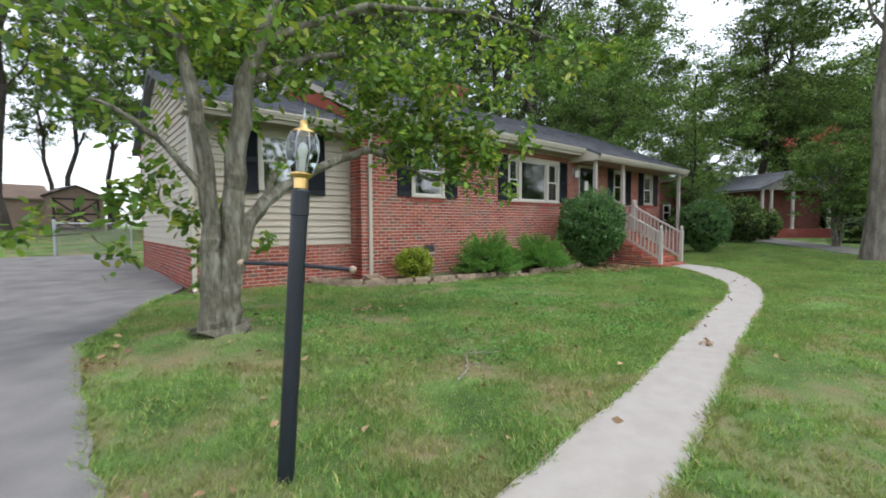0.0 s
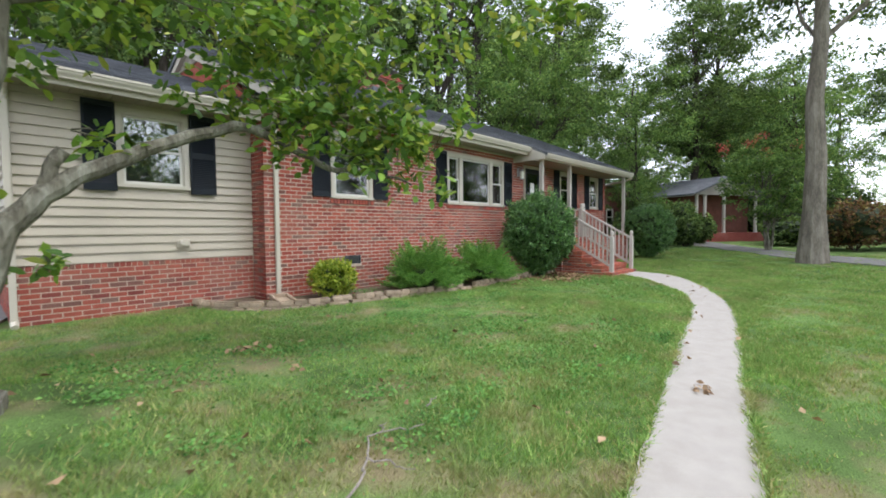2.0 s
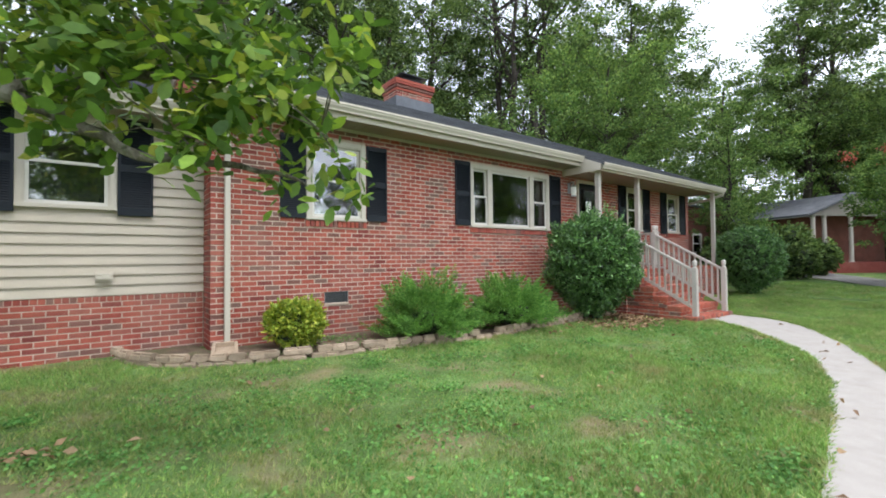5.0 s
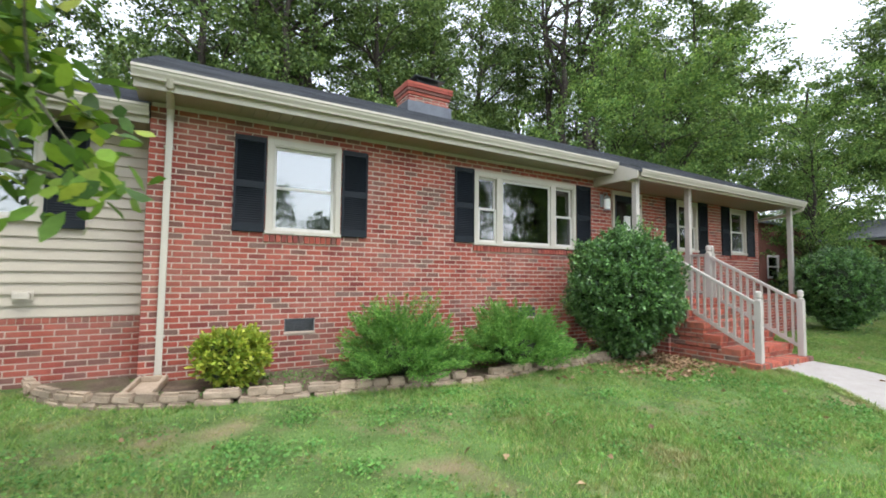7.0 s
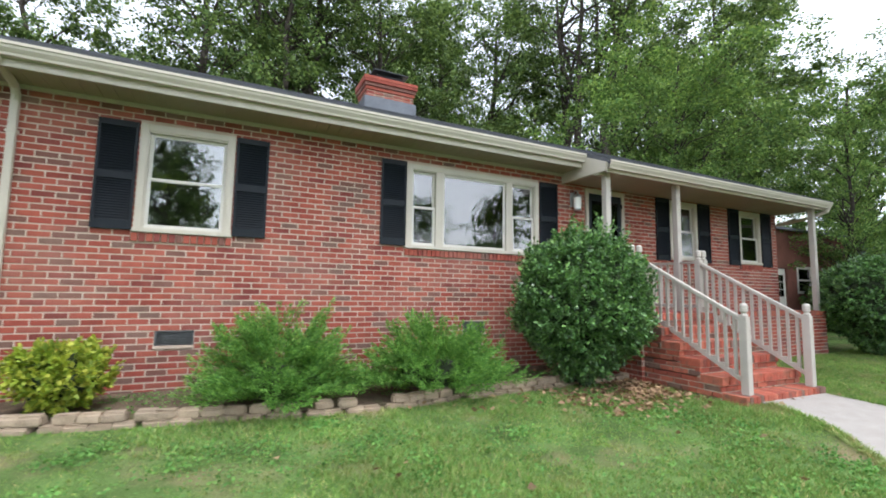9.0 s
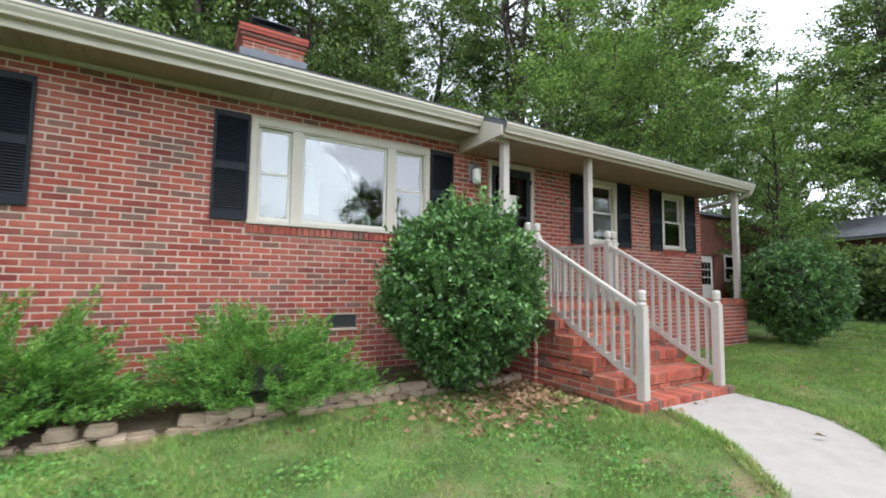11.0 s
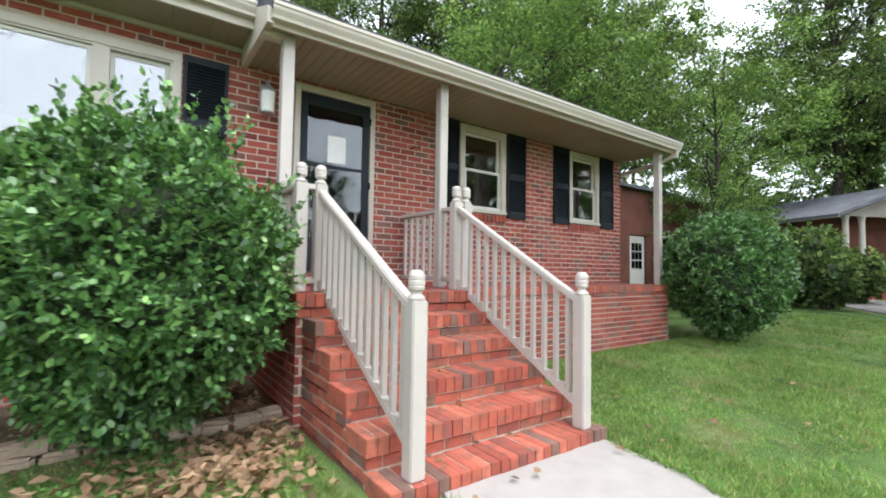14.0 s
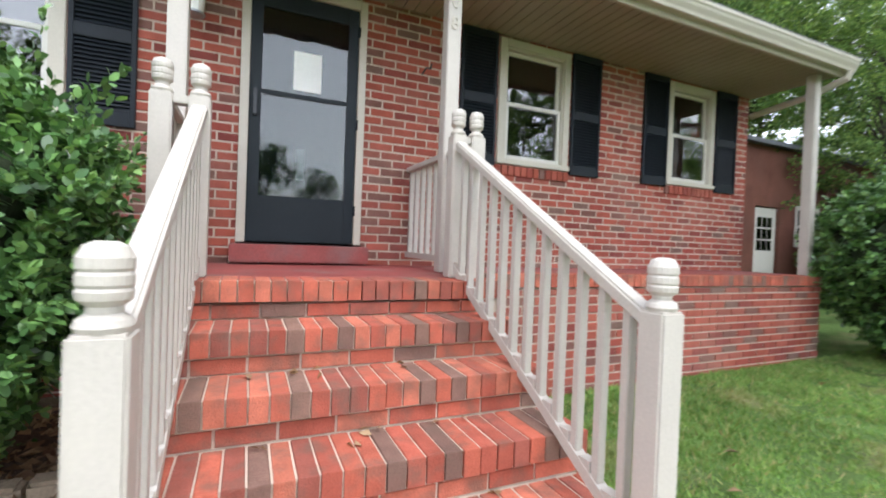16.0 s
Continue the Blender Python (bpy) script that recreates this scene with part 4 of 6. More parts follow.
def leaf_quads(r, pts, length, width, lie=0.4, out=None, fold=0.12, droop=0.0):
    """Folded four-cornered leaves at pts; out: direction in which each points."""
    n = len(pts)
    d = r.normal(size=(n, 3)) * (1.0, 1.0, 0.6)
    if out is not None:
        d = d * lie + out * (1 - lie) * 2
    d[:, 2] -= droop
    d = unit(d)
    up = unit(r.normal(size=(n, 3)) * 0.7 + (0, 0, 0.9))
    s = unit(np.cross(d, up))
    nrm = np.cross(s, d)
    ln = length * r.uniform(0.65, 1.25, (n, 1))
    w = width * r.uniform(0.7, 1.2, (n, 1))
    v = np.stack([pts, pts + d * ln * 0.45 + s * w * 0.5 + nrm * ln * fold, pts + d * ln, pts + d * ln * 0.45 - s * w * 0.5 + nrm * ln * fold], axis=1)
    return v.reshape(-1, 3)


def leaf_ovals(r, pts, length, width, out, lie=0.5, droop=0.0, face=0.9):
    """Six-cornered oval leaves with a bent tip at pts, pointing along out."""
    n = len(pts)
    d = r.normal(size=(n, 3)) * lie + out
    d[:, 2] -= droop
    d = unit(d)
    s = unit(np.cross(d, unit(r.normal(size=(n, 3)) * 0.6 + (0, 0, face))))
    nrm = np.cross(s, d)
    ln = length * r.uniform(0.6, 1.25, (n, 1))
    w = width * r.uniform(0.75, 1.2, (n, 1)) * 0.5
    bow = nrm * ln * r.uniform(-0.02, 0.14, (n, 1))
    low, high = pts + d * ln * 0.3 + bow, pts + d * ln * 0.68 + bow
    v = np.stack([pts, low + s * w * 0.85, high + s * w, pts + d * ln, high - s * w, low - s * w * 0.85], axis=1)
    return v.reshape(-1, 3)


def wander(r, a, b, k, amount):
    a, b = np.array(a, float), np.array(b, float)
    ln = np.linalg.norm(b - a)
    out = []
    for i in range(k + 1):
        u = i / k
        j = r.normal(size=3) * amount * ln * math.sin(math.pi * u) * (1, 1, 0.4)
        out.append(tuple(a + (b - a) * u + j + np.array((0, 0, 0.12 * ln * math.sin(math.pi * u)))))
    return out


def broad_tree(label, seed, height, trunk_r, crown_r, crown_low, leaf_mat, bark, leaves, leaf, stems=1, clumps=46, flat=0.55, name="tree", bend=0.02):
    """A trunk with limbs to leaf clumps in an uneven crown; base at the origin."""
    r = np.random.default_rng(seed)
    t = thing(name, label, "tree", "background trees")
    bm = bmesh.new()
    mid, half = (height + crown_low) / 2, (height - crown_low) / 2
    centres = []
    while len(centres) < clumps:
        p = r.uniform(-1, 1, 3)
        q = np.linalg.norm(p)
        if 0.35 < q < 1.0:
            taper = 1.0 - 0.35 * max(0, p[2])
            centres.append(np.array((p[0] * crown_r * taper, p[1] * crown_r * taper, mid + p[2] * half)))
    tops = []
    for s in range(stems):
        a = 2 * math.pi * s / max(stems, 1) + r.uniform(0, 1)
        sp = 0 if stems == 1 else crown_r * 0.32
        base = (0.5 * trunk_r * math.cos(a) * (stems > 1), 0.5 * trunk_r * math.sin(a) * (stems > 1), -0.15)
        top = (sp * math.cos(a), sp * math.sin(a), height * 0.86)
        pts = wander(r, base, top, 8, bend)
        pts = [(x, y, base[2] + (top[2] - base[2]) * i / 8) for i, (x, y, z) in enumerate(pts)]
        rad = [trunk_r * (1.35 if i == 0 else 1.0 - 0.1 * i) * (1 if stems == 1 else 0.62) for i in range(9)]
        tube(bm, pts, rad, 9)
        tops.append(pts)
    for c in centres:
        stem = tops[int(r.integers(len(tops)))]
        z = max(crown_low * 0.7, c[2] - 0.35 * math.hypot(c[0], c[1]) - 1.0)
        k = min(range(len(stem)), key=lambda i: abs(stem[i][2] - z))
        k = max(k, 2)
        r0 = trunk_r * 0.30 * (1 - 0.07 * k)
        tube(bm, wander(r, stem[k], c, 4, 0.06), [r0, r0 * 0.75, r0 * 0.55, r0 * 0.35, r0 * 0.15], 5)
        for _ in range(2):
            e = c + r.normal(size=3) * crown_r * 0.16
            tube(bm, wander(r, tuple(c), tuple(e), 2, 0.08), [r0 * 0.3, r0 * 0.2, r0 * 0.08], 4)
    part("trunk", bm, bark, t)
    per = leaves // clumps
    pts, outs = [], []
    for c in centres:
        rad = crown_r * r.uniform(0.15, 0.27)
        sub = c + r.normal(size=(10, 3)) * rad * (0.85, 0.85, 0.55)
        own = sub[r.integers(0, 10, per)] + r.normal(size=(per, 3)) * rad * (0.25, 0.25, 0.25 * flat)
        pts.append(own)
        outs.append(unit(own - (0, 0, mid)))
    pts, outs = np.concatenate(pts), np.concatenate(outs)
    quick_mesh("crown", leaf_quads(r, pts, leaf, leaf * 0.62, 0.75, outs, droop=0.25), 4, leaf_mat, t)
    return t


def shrub(label, category, seed, at, rx, ry, h, leaf_mat, leaves, leaf, width, rough=0.12, gloss_core=None, ragged=0.0, low=0.08, waist=0.70):
    """A dense rounded bush: twigs and a core in shade colour under thousands of leaves."""
    r = np.random.default_rng(seed)
    t = thing("bush", label, category, at=at)
    ns = [r.normal(size=3) * 3 for _ in range(1)]
    shoots = leaves // 10
    d = unit(r.normal(size=(shoots, 3)))
    off = np.array([noise.noise(Vector(q * 2.2 + ns[0])) + 0.9 * noise.noise(Vector(q * 5.5 + ns[0])) + 0.7 * noise.noise(Vector(q * 13 + ns[0])) for q in d])
    rad = 1.0 + rough * off - np.abs(r.normal(size=shoots)) * 0.10
    tips = np.stack([d[:, 0] * rx * rad, d[:, 1] * ry * rad, h * 0.5 + d[:, 2] * h * 0.5 * rad + low], axis=1)
    narrow = waist + (1 - waist) * np.clip(tips[:, 2] / (0.42 * h), 0, 1)
    tips[:, :2] *= narrow[:, None]
    keep = tips[:, 2] > 0.04
    tips, d = tips[keep], d[keep]
    grow = unit(d + (0, 0, 0.45) + r.normal(size=d.shape) * 0.3)
    pts, ways = np.repeat(tips, 10, axis=0), np.repeat(grow, 10, axis=0)
    along = r.uniform(-2.2, 0.3, (len(pts), 1)) * leaf
    spread = unit(np.cross(ways, r.normal(size=pts.shape)))
    pts = pts + ways * along + r.normal(size=pts.shape) * leaf * 0.16
    ways = ways * (0.55 + 0.35 * (along > -0.4 * leaf)) + spread * 0.9
    quick_mesh("leaves", leaf_ovals(r, pts, leaf, width, ways, 0.2, 0.1, 1.1), 6, leaf_mat, t)
    if ragged:
        k = 70
        a = unit(r.normal(size=(k, 3)) * (1, 1, 0.5) + (0, 0, 0.9))
        base = a * (rx, ry, h * 0.5) + (0, 0, h * 0.5 + low)
        sp, so = [], []
        for i in range(k):
            ln = ragged * r.uniform(0.3, 1.0)
            u = np.linspace(-0.3, 1, 16)[:, None]
            dirv = unit((a[i] + (0, 0, 0.7) + r.normal(size=3) * 0.25)[None])[0]
            sp.append(base[i] + dirv * ln * u + r.normal(size=(16, 3)) * 0.012)
            so.append(np.tile(dirv, (16, 1)))
        tagged(quick_mesh("new_growth", leaf_ovals(r, np.concatenate(sp), leaf, width, np.concatenate(so), 0.7), 6, leaf_mat, t), kind="stuff")
    # Core coloured as the bush's inner shade; also blocks the view through.
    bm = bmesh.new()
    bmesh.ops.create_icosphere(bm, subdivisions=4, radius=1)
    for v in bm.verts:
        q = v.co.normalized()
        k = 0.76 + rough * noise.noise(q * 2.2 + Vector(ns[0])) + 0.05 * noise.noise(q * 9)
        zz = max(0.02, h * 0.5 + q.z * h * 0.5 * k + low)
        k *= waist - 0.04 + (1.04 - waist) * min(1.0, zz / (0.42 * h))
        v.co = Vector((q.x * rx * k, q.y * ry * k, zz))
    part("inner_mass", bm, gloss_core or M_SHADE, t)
    bm = bmesh.new()
    for i in range(7):
        a = 2 * math.pi * i / 7
        tube(bm, [(0.05 * math.cos(a), 0.05 * math.sin(a), -0.05), (0.3 * rx * math.cos(a), 0.3 * ry * math.sin(a), h * 0.3), (0.6 * rx * math.cos(a), 0.6 * ry * math.sin(a), h * 0.6)], [0.022, 0.016, 0.008], 6)
    part("stems", bm, M_BARKD, t)
    return t


def juniper(seed, at, rx, ry, h):
    r = np.random.default_rng(seed)
    t = thing("juniper", "spreading bright green juniper in the bed", "shrub", "junipers", at)
    pts, outs = [], []
    bm = bmesh.new()
    for i in range(50):
        a = 2.4 * i + r.uniform(-0.3, 0.3)
        tier = ((i + 0.5) / 50) ** 1.35
        root = np.array((rx * 0.12 * math.cos(a), ry * 0.12 * math.sin(a), h * (0.06 + 0.40 * tier)))
        reach = (1.0 - 0.62 * tier) * r.uniform(0.72, 1.08)
        rise = h * (0.05 + 0.40 * tier) * r.uniform(0.5, 1.2)
        tip = np.array((rx * reach * math.cos(a), ry * reach * math.sin(a), root[2] + rise))
        limb = lambda u: root + (tip - root) * u + np.array((0, 0, 0.22 * h * (u - u * u)))
        if i % 2 == 0:
            tube(bm, [(0, 0, 0), tuple(root), tuple(limb(0.6))], [0.012, 0.008, 0.003], 4)
        ax = unit((tip - root)[None])[0]
        sd = unit(np.cross(ax, (0, 0, 1.0))[None])[0]
        for j in range(10):
            u0 = 0.25 + 0.75 * j / 9
            side = 0 if j == 9 else (1 if j % 2 else -1)
            ln = (0.14 + 0.20 * (1 - abs(u0 - 0.6))) * r.uniform(0.8, 1.3)
            way = unit((ax * 0.8 + sd * side * r.uniform(0.35, 0.8) + np.array((0, 0, r.uniform(-0.08, 0.38))))[None])[0]
            n = 88
            w = r.uniform(0, 1, n)
            fat = 0.034 * np.sqrt(1.02 - w)
            p = limb(u0) + way * (w * ln)[:, None] + np.array((0, 0, 1)) * (0.05 * w * w)[:, None] + r.normal(size=(n, 3)) * fat[:, None] * (1, 1, 0.65)
            pts.append(p)
            outs.append(way + r.normal(size=(n, 3)) * 0.38 + (0, 0, 0.12))
    quick_mesh("sprays", leaf_quads(r, np.concatenate(pts), 0.046, 0.011, 0.1, np.concatenate(outs)), 4, M_JUNIPER, t)
    part("stems", bm, M_BARKD, t)
    # Smaller core in the same shade colour, dark between the sprays.
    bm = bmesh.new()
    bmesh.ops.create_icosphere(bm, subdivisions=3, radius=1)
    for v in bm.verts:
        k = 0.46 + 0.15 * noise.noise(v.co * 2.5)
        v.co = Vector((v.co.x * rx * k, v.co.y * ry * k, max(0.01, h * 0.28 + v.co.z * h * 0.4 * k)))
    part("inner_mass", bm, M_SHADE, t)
    return t


# ---- garden bed ----
EDGE = [(3.05, 8.55), (3.2, 8.2), (3.55, 7.75), (4.12, 7.4), (4.9, 7.18), (5.8, 7.05), (6.5, 6.98), (7.3, 6.93), (8.2, 6.93), (9.2, 6.99), (10.2, 7.03), (10.75, 7.12)]
edge_line = curve_through(EDGE, 120)
bed = tagged(ribbon([(x, y + 0.06) for x, y in edge_line] + [(11.4, 7.0), (11.6, 6.6)], [(3.1 + (11.61 - 3.1) * k / 122, 8.62 if 3.1 + (11.61 - 3.1) * k / 122 < 4.0 else 8.2) for k in range(123)], "ground_bed", M_SOIL, top=0.035, deep=0.05),
             "bare soil planting bed along the house wall", "planting bed", kind="structure")
edging = tagged(new("garden_edging"), "curved row of tumbled tan edging stones round the bed", "garden edging", kind="structure")
sr = random.Random(4)
stones = []
for k in range(5):
    bm = bmesh.new()
    box(bm, -0.095, 0.095, -0.055, 0.055, -0.045, 0.045, 0.018)
    for v in bm.verts:
        v.co += Vector((sr.uniform(-1, 1), sr.uniform(-1, 1), sr.uniform(-1, 1))) * 0.006
    stones.append(bm)
stone_meshes = []
run, last = 0.0, edge_line[0]
for layer in (0, 1):
    run, last = (0.1 if layer else 0.0), edge_line[0]
    for (x, y) in edge_line[1:]:
        seg = math.hypot(x - last[0], y - last[1])
        run += seg
        if run >= 0.196:
            run -= 0.196
            skip = layer == 1 and (6.9 < x < 7.25 or (7.6 < x < 8.0))
            if not skip:
                a = math.degrees(math.atan2(y - last[1], x - last[0]))
                out = 0.028 if layer == 0 else 0.0
                i = sr.randrange(5)
                if len(stone_meshes) <= i:
                    i = len(stone_meshes)
                    o = part("stone", stones[i], M_STONE, edging)
                    stone_meshes.append(o.data)
                else:
                    o = new("stone", stone_meshes[i])
                    o.parent = edging
                z = ground_z(x, y) + (0.005 if layer == 0 else 0.088)
                o.matrix_basis = pose(x, y - out, z + sr.uniform(-0.004, 0.004), sr.uniform(-2, 2), sr.uniform(-2, 2), a + sr.uniform(-2.5, 2.5))
        last = (x, y)
for k, (x, y) in enumerate([(10.95, 6.95), (11.13, 6.93), (11.33, 6.95), (11.5, 7.0)]):
    o = new("stone", stone_meshes[k])
    o.parent = edging
    o.matrix_basis = pose(x, y, ground_z(x, y) + 0.06, 3 * k, 2, 8 * k - 10)

shrub("large rounded glossy dark green holly bush by the steps", "bush", 11, (10.68, 6.93, ground_z(10.7, 6.9)), 0.90, 0.90, 2.0, M_HOLLY, 52000, 0.052, 0.029, rough=0.15, ragged=0.28)
shrub("rounded dense dark green bush beyond the porch", "bush", 12, (18.45, 6.75, ground_z(18.5, 6.8)), 1.0, 0.98, 1.95, M_HOLLY, 26000, 0.064, 0.036, rough=0.15)
shrub("small bushy yellow-green shrub in the bed", "shrub", 13, (4.97, 7.62, ground_z(5, 7.6) + 0.03), 0.37, 0.34, 0.60, M_EUONYMUS, 4200, 0.062, 0.034, rough=0.2, ragged=0.11, low=0.0, waist=0.86)
juniper(21, (6.88, 7.27, ground_z(6.9, 7.3) + 0.02), 0.84, 0.62, 0.86)
juniper(22, (8.66, 7.20, ground_z(8.7, 7.2) + 0.02), 1.04, 0.62, 0.84)

# ---- lawn tree beside the drive ----
mag = thing("magnolia_tree", "small multi-stemmed tree with bright green leaves beside the driveway", "tree", at=(0, 0, 0))
mr = np.random.default_rng(31)
bm = bmesh.new()
gb = ground_z(0.48, 4.75) - 0.05
STEMS = [([(0.40, 4.72, gb), (0.41, 4.73, 0.20), (0.41, 4.73, 0.43), (0.42, 4.74, 0.81), (0.43, 4.74, 1.2), (0.41, 4.73, 1.67), (0.35, 4.72, 2.12), (0.30, 4.74, 2.47), (0.22, 4.8, 2.9), (0.05, 4.9, 3.7)], [0.24, 0.135, 0.10, 0.092, 0.085, 0.078, 0.072, 0.064, 0.055, 0.03]),
         ([(0.56, 4.75, gb), (0.55, 4.76, 0.20), (0.57, 4.76, 0.42), (0.60, 4.77, 0.8), (0.63, 4.77, 1.2), (0.67, 4.78, 1.69), (0.74, 4.79, 2.2), (0.80, 4.8, 2.61), (0.95, 4.82, 3.05), (1.2, 4.84, 3.7)], [0.25, 0.145, 0.12, 0.112, 0.108, 0.102, 0.098, 0.088, 0.07, 0.03]),
         ([(0.60, 4.76, 0.62), (0.70, 4.78, 0.92), (0.79, 4.80, 1.22), (0.97, 4.83, 1.44), (1.30, 4.88, 1.66), (1.75, 4.96, 1.91), (2.31, 5.05, 2.14), (2.62, 5.02, 2.10), (2.85, 4.92, 1.96), (3.08, 4.78, 1.80), (3.38, 4.74, 1.81), (3.72, 4.64, 1.79), (4.0, 4.58, 1.70)], [0.10, 0.085, 0.078, 0.072, 0.060, 0.053, 0.046, 0.042, 0.037, 0.03, 0.025, 0.018, 0.009]),
         ([(1.00, 4.84, 1.47), (1.03, 4.84, 1.63), (1.10, 4.85, 1.75)], [0.05, 0.045, 0.042]),
         ([(0.40, 4.74, 1.5), (0.21, 4.70, 1.74), (0.0, 4.66, 1.97), (-0.22, 4.63, 2.13), (-0.45, 4.6, 2.2)], [0.042, 0.034, 0.028, 0.022, 0.014]),
         ([(2.45, 5.04, 2.13), (2.95, 4.95, 2.28), (3.4, 4.75, 2.35), (3.8, 4.45, 2.2)], [0.036, 0.03, 0.022, 0.01]),
         ([(0.80, 4.8, 2.61), (1.5, 4.9, 3.05), (2.3, 4.95, 3.3), (3.1, 4.8, 3.3)], [0.05, 0.042, 0.03, 0.012]),
         ([(0.95, 4.82, 3.05), (2.2, 4.8, 3.8), (3.6, 4.4, 4.0), (4.6, 3.6, 3.6)], [0.05, 0.04, 0.025, 0.008]),
         ([(0.22, 4.8, 2.9), (-0.3, 4.8, 3.2), (-0.8, 4.7, 3.3)], [0.04, 0.03, 0.012])]


def nearer(p):
    """Draws the inner leaf clumps in towards the stems."""
    k = ((4.8 - 0.6) / (p[1] - 0.9)) if p[1] > 5.2 else 1.0
    u = min(1.0, max(0.0, (2.9 - p[0]) / 0.6))
    k = k * u + 1.0 - u
    return (-0.1 + (p[0] + 0.06) * k, 0.6 + (p[1] - 0.6) * k, 1.2 + (p[2] - 1.2) * k)


for pts, rad in STEMS:
    fine, fr = [], []
    for i in range(len(pts) - 1):
        for s in range(3):
            u = s / 3
            fine.append(tuple(np.array(pts[i]) * (1 - u) + np.array(pts[i + 1]) * u + mr.normal(size=3) * 0.008))
            fr.append((rad[i] * (1 - u) + rad[i + 1] * u) * mr.uniform(0.93, 1.07))
    fine.append(pts[-1])
    fr.append(rad[-1])
    tube(bm, fine, fr, 10)
clump = []
for (x, y, z, rr, n) in [(4.0, 4.25, 2.0, 0.26, 170), (3.75, 4.45, 2.15, 0.34, 230), (3.3, 4.6, 1.95, 0.28, 120), (3.5, 4.6, 2.75, 0.4, 240), (3.35, 4.75, 2.4, 0.36, 260), (2.95, 4.85, 2.3, 0.34, 200), (3.1, 4.8, 3.1, 0.45, 300), (2.4, 5.15, 3.0, 0.45, 300),
                         (2.5, 5.2, 2.5, 0.35, 200), (1.8, 5.5, 3.3, 0.5, 330), (1.1, 5.8, 3.6, 0.6, 380), (0.3, 5.9, 3.3, 0.6, 380), (-0.5, 5.6, 3.2, 0.55, 330), (-0.2, 5.7, 2.6, 0.4, 170),
                         (1.9, 5.6, 4.2, 0.7, 400), (0.6, 6.1, 4.3, 0.8, 450), (2.9, 5.0, 3.9, 0.6, 330), (-0.9, 5.6, 3.9, 0.6, 300), (3.6, 4.4, 3.7, 0.4, 160), (4.7, 3.55, 3.42, 0.28, 120), (4.3, 3.85, 3.7, 0.3, 100),
                         (0.1, 5.35, 1.42, 0.30, 120), (-0.45, 5.3, 1.15, 0.3, 130), (0.5, 5.6, 1.5, 0.25, 80), (0.75, 5.75, 0.55, 0.14, 55), (0.62, 5.75, 0.9, 0.16, 40), (1.2, 5.6, 1.0, 0.12, 24), (1.35, 5.6, 2.05, 0.2, 30), (0.9, 5.6, 2.5, 0.35, 90)]:
    c = np.array(nearer((x, y, z)))
    n = int(n * (1.5 if x > 1.5 else 1.2))
    k = max(3, n // 30)
    subs = c + mr.normal(size=(k, 3)) * rr * (0.75, 0.75, 0.5)
    for sb in subs:
        tube(bm, [tuple(c + (sb - c) * 0.1 - (0, 0, 0.02)), tuple((c + sb) / 2 + mr.normal(size=3) * 0.03), tuple(sb)], [0.007, 0.005, 0.002], 4)
        clump.append(sb + mr.normal(size=(n // k + 1, 3)) * rr * 0.28)
part("trunk", bm, M_BARK, mag)
lp_pts = np.concatenate(clump)
quick_mesh("leaves", leaf_ovals(mr, lp_pts, 0.125, 0.058, mr.normal(size=lp_pts.shape) * (0.6, 0.6, 0.25), 0.4, 0.28), 6, M_MAGNOLIA, mag)

# ---- woods and yard trees ----
oak = broad_tree("tall dark green shade tree behind the house", 41, 20, 0.36, 5.2, 5.5, M_OAK, M_BARKD, 27000, 0.21)
multi = broad_tree("tall many-stemmed tree with dark bare trunks", 42, 20, 0.5, 5.2, 11.0, M_OAK, M_BARKD, 17000, 0.21, stems=6)
maple = broad_tree("light green leafy tree beside the house", 43, 13, 0.2, 3.9, 2.6, M_MAPLE, M_BARKD, 26000, 0.145)
slim = broad_tree("slim tall tree with an open crown", 44, 19, 0.22, 3.6, 6.5, M_OAK, M_BARKD, 14000, 0.19, clumps=34)
street = broad_tree("broad green tree across the street", 47, 20, 0.36, 5.2, 5.5, M_OAK, M_BARKD, 5500, 0.5)


def plant(proto_tree, spots_list, first):
    for k, (x, y, s, rot) in enumerate(spots_list):
        m = pose(x, y, ground_z(x, y), 0, 0, rot) @ Matrix.Diagonal((s, s, s, 1))
        if k == 0:
            proto_tree.matrix_basis = m
        else:
            copy_thing_scaled(proto_tree, m)


def copy_thing_scaled(ob, m):
    base = ob.scale.copy()
    c = copy_thing(ob, m)
    c.matrix_basis = m
    return c


plant(oak, [(4.4, 25, 1.0, 0), (12.8, 24, 0.95, 30), (17.5, 26, 0.95, 80), (-12, 38, 1.05, 150), (24.5, 31, 1.25, 210), (8.5, 34, 1.05, 300), (34, 19, 1.0, 120), (42, 9, 1.0, 20), (-16, 30, 1.0, 200), (46, -4, 1.0, 140), (30, 33, 1.1, 40), (38, 10, 0.9, 260)], 0)
plant(street, [(-6, -46, 0.8, 0), (8, -50, 0.7, 60), (20, -46, 0.5, 130), (33, -50, 0.85, 200), (50, -34, 0.9, 250), (-22, -42, 0.9, 310), (3.0, -13, 0.5, 90), (28, -12, 0.6, 150), (14, -52, 0.74, 20), (1.5, -40, 0.65, 60), (27, -44, 0.42, 10), (36, -14, 0.6, 80), (44, -44, 0.9, 100), (57, -42, 0.95, 30)], 0)
plant(multi, [(27.5, 24, 1.25, 10), (8.3, 25, 1.0, 70), (18, 33, 1.0, 120), (38, 28, 1.05, 300)], 0)
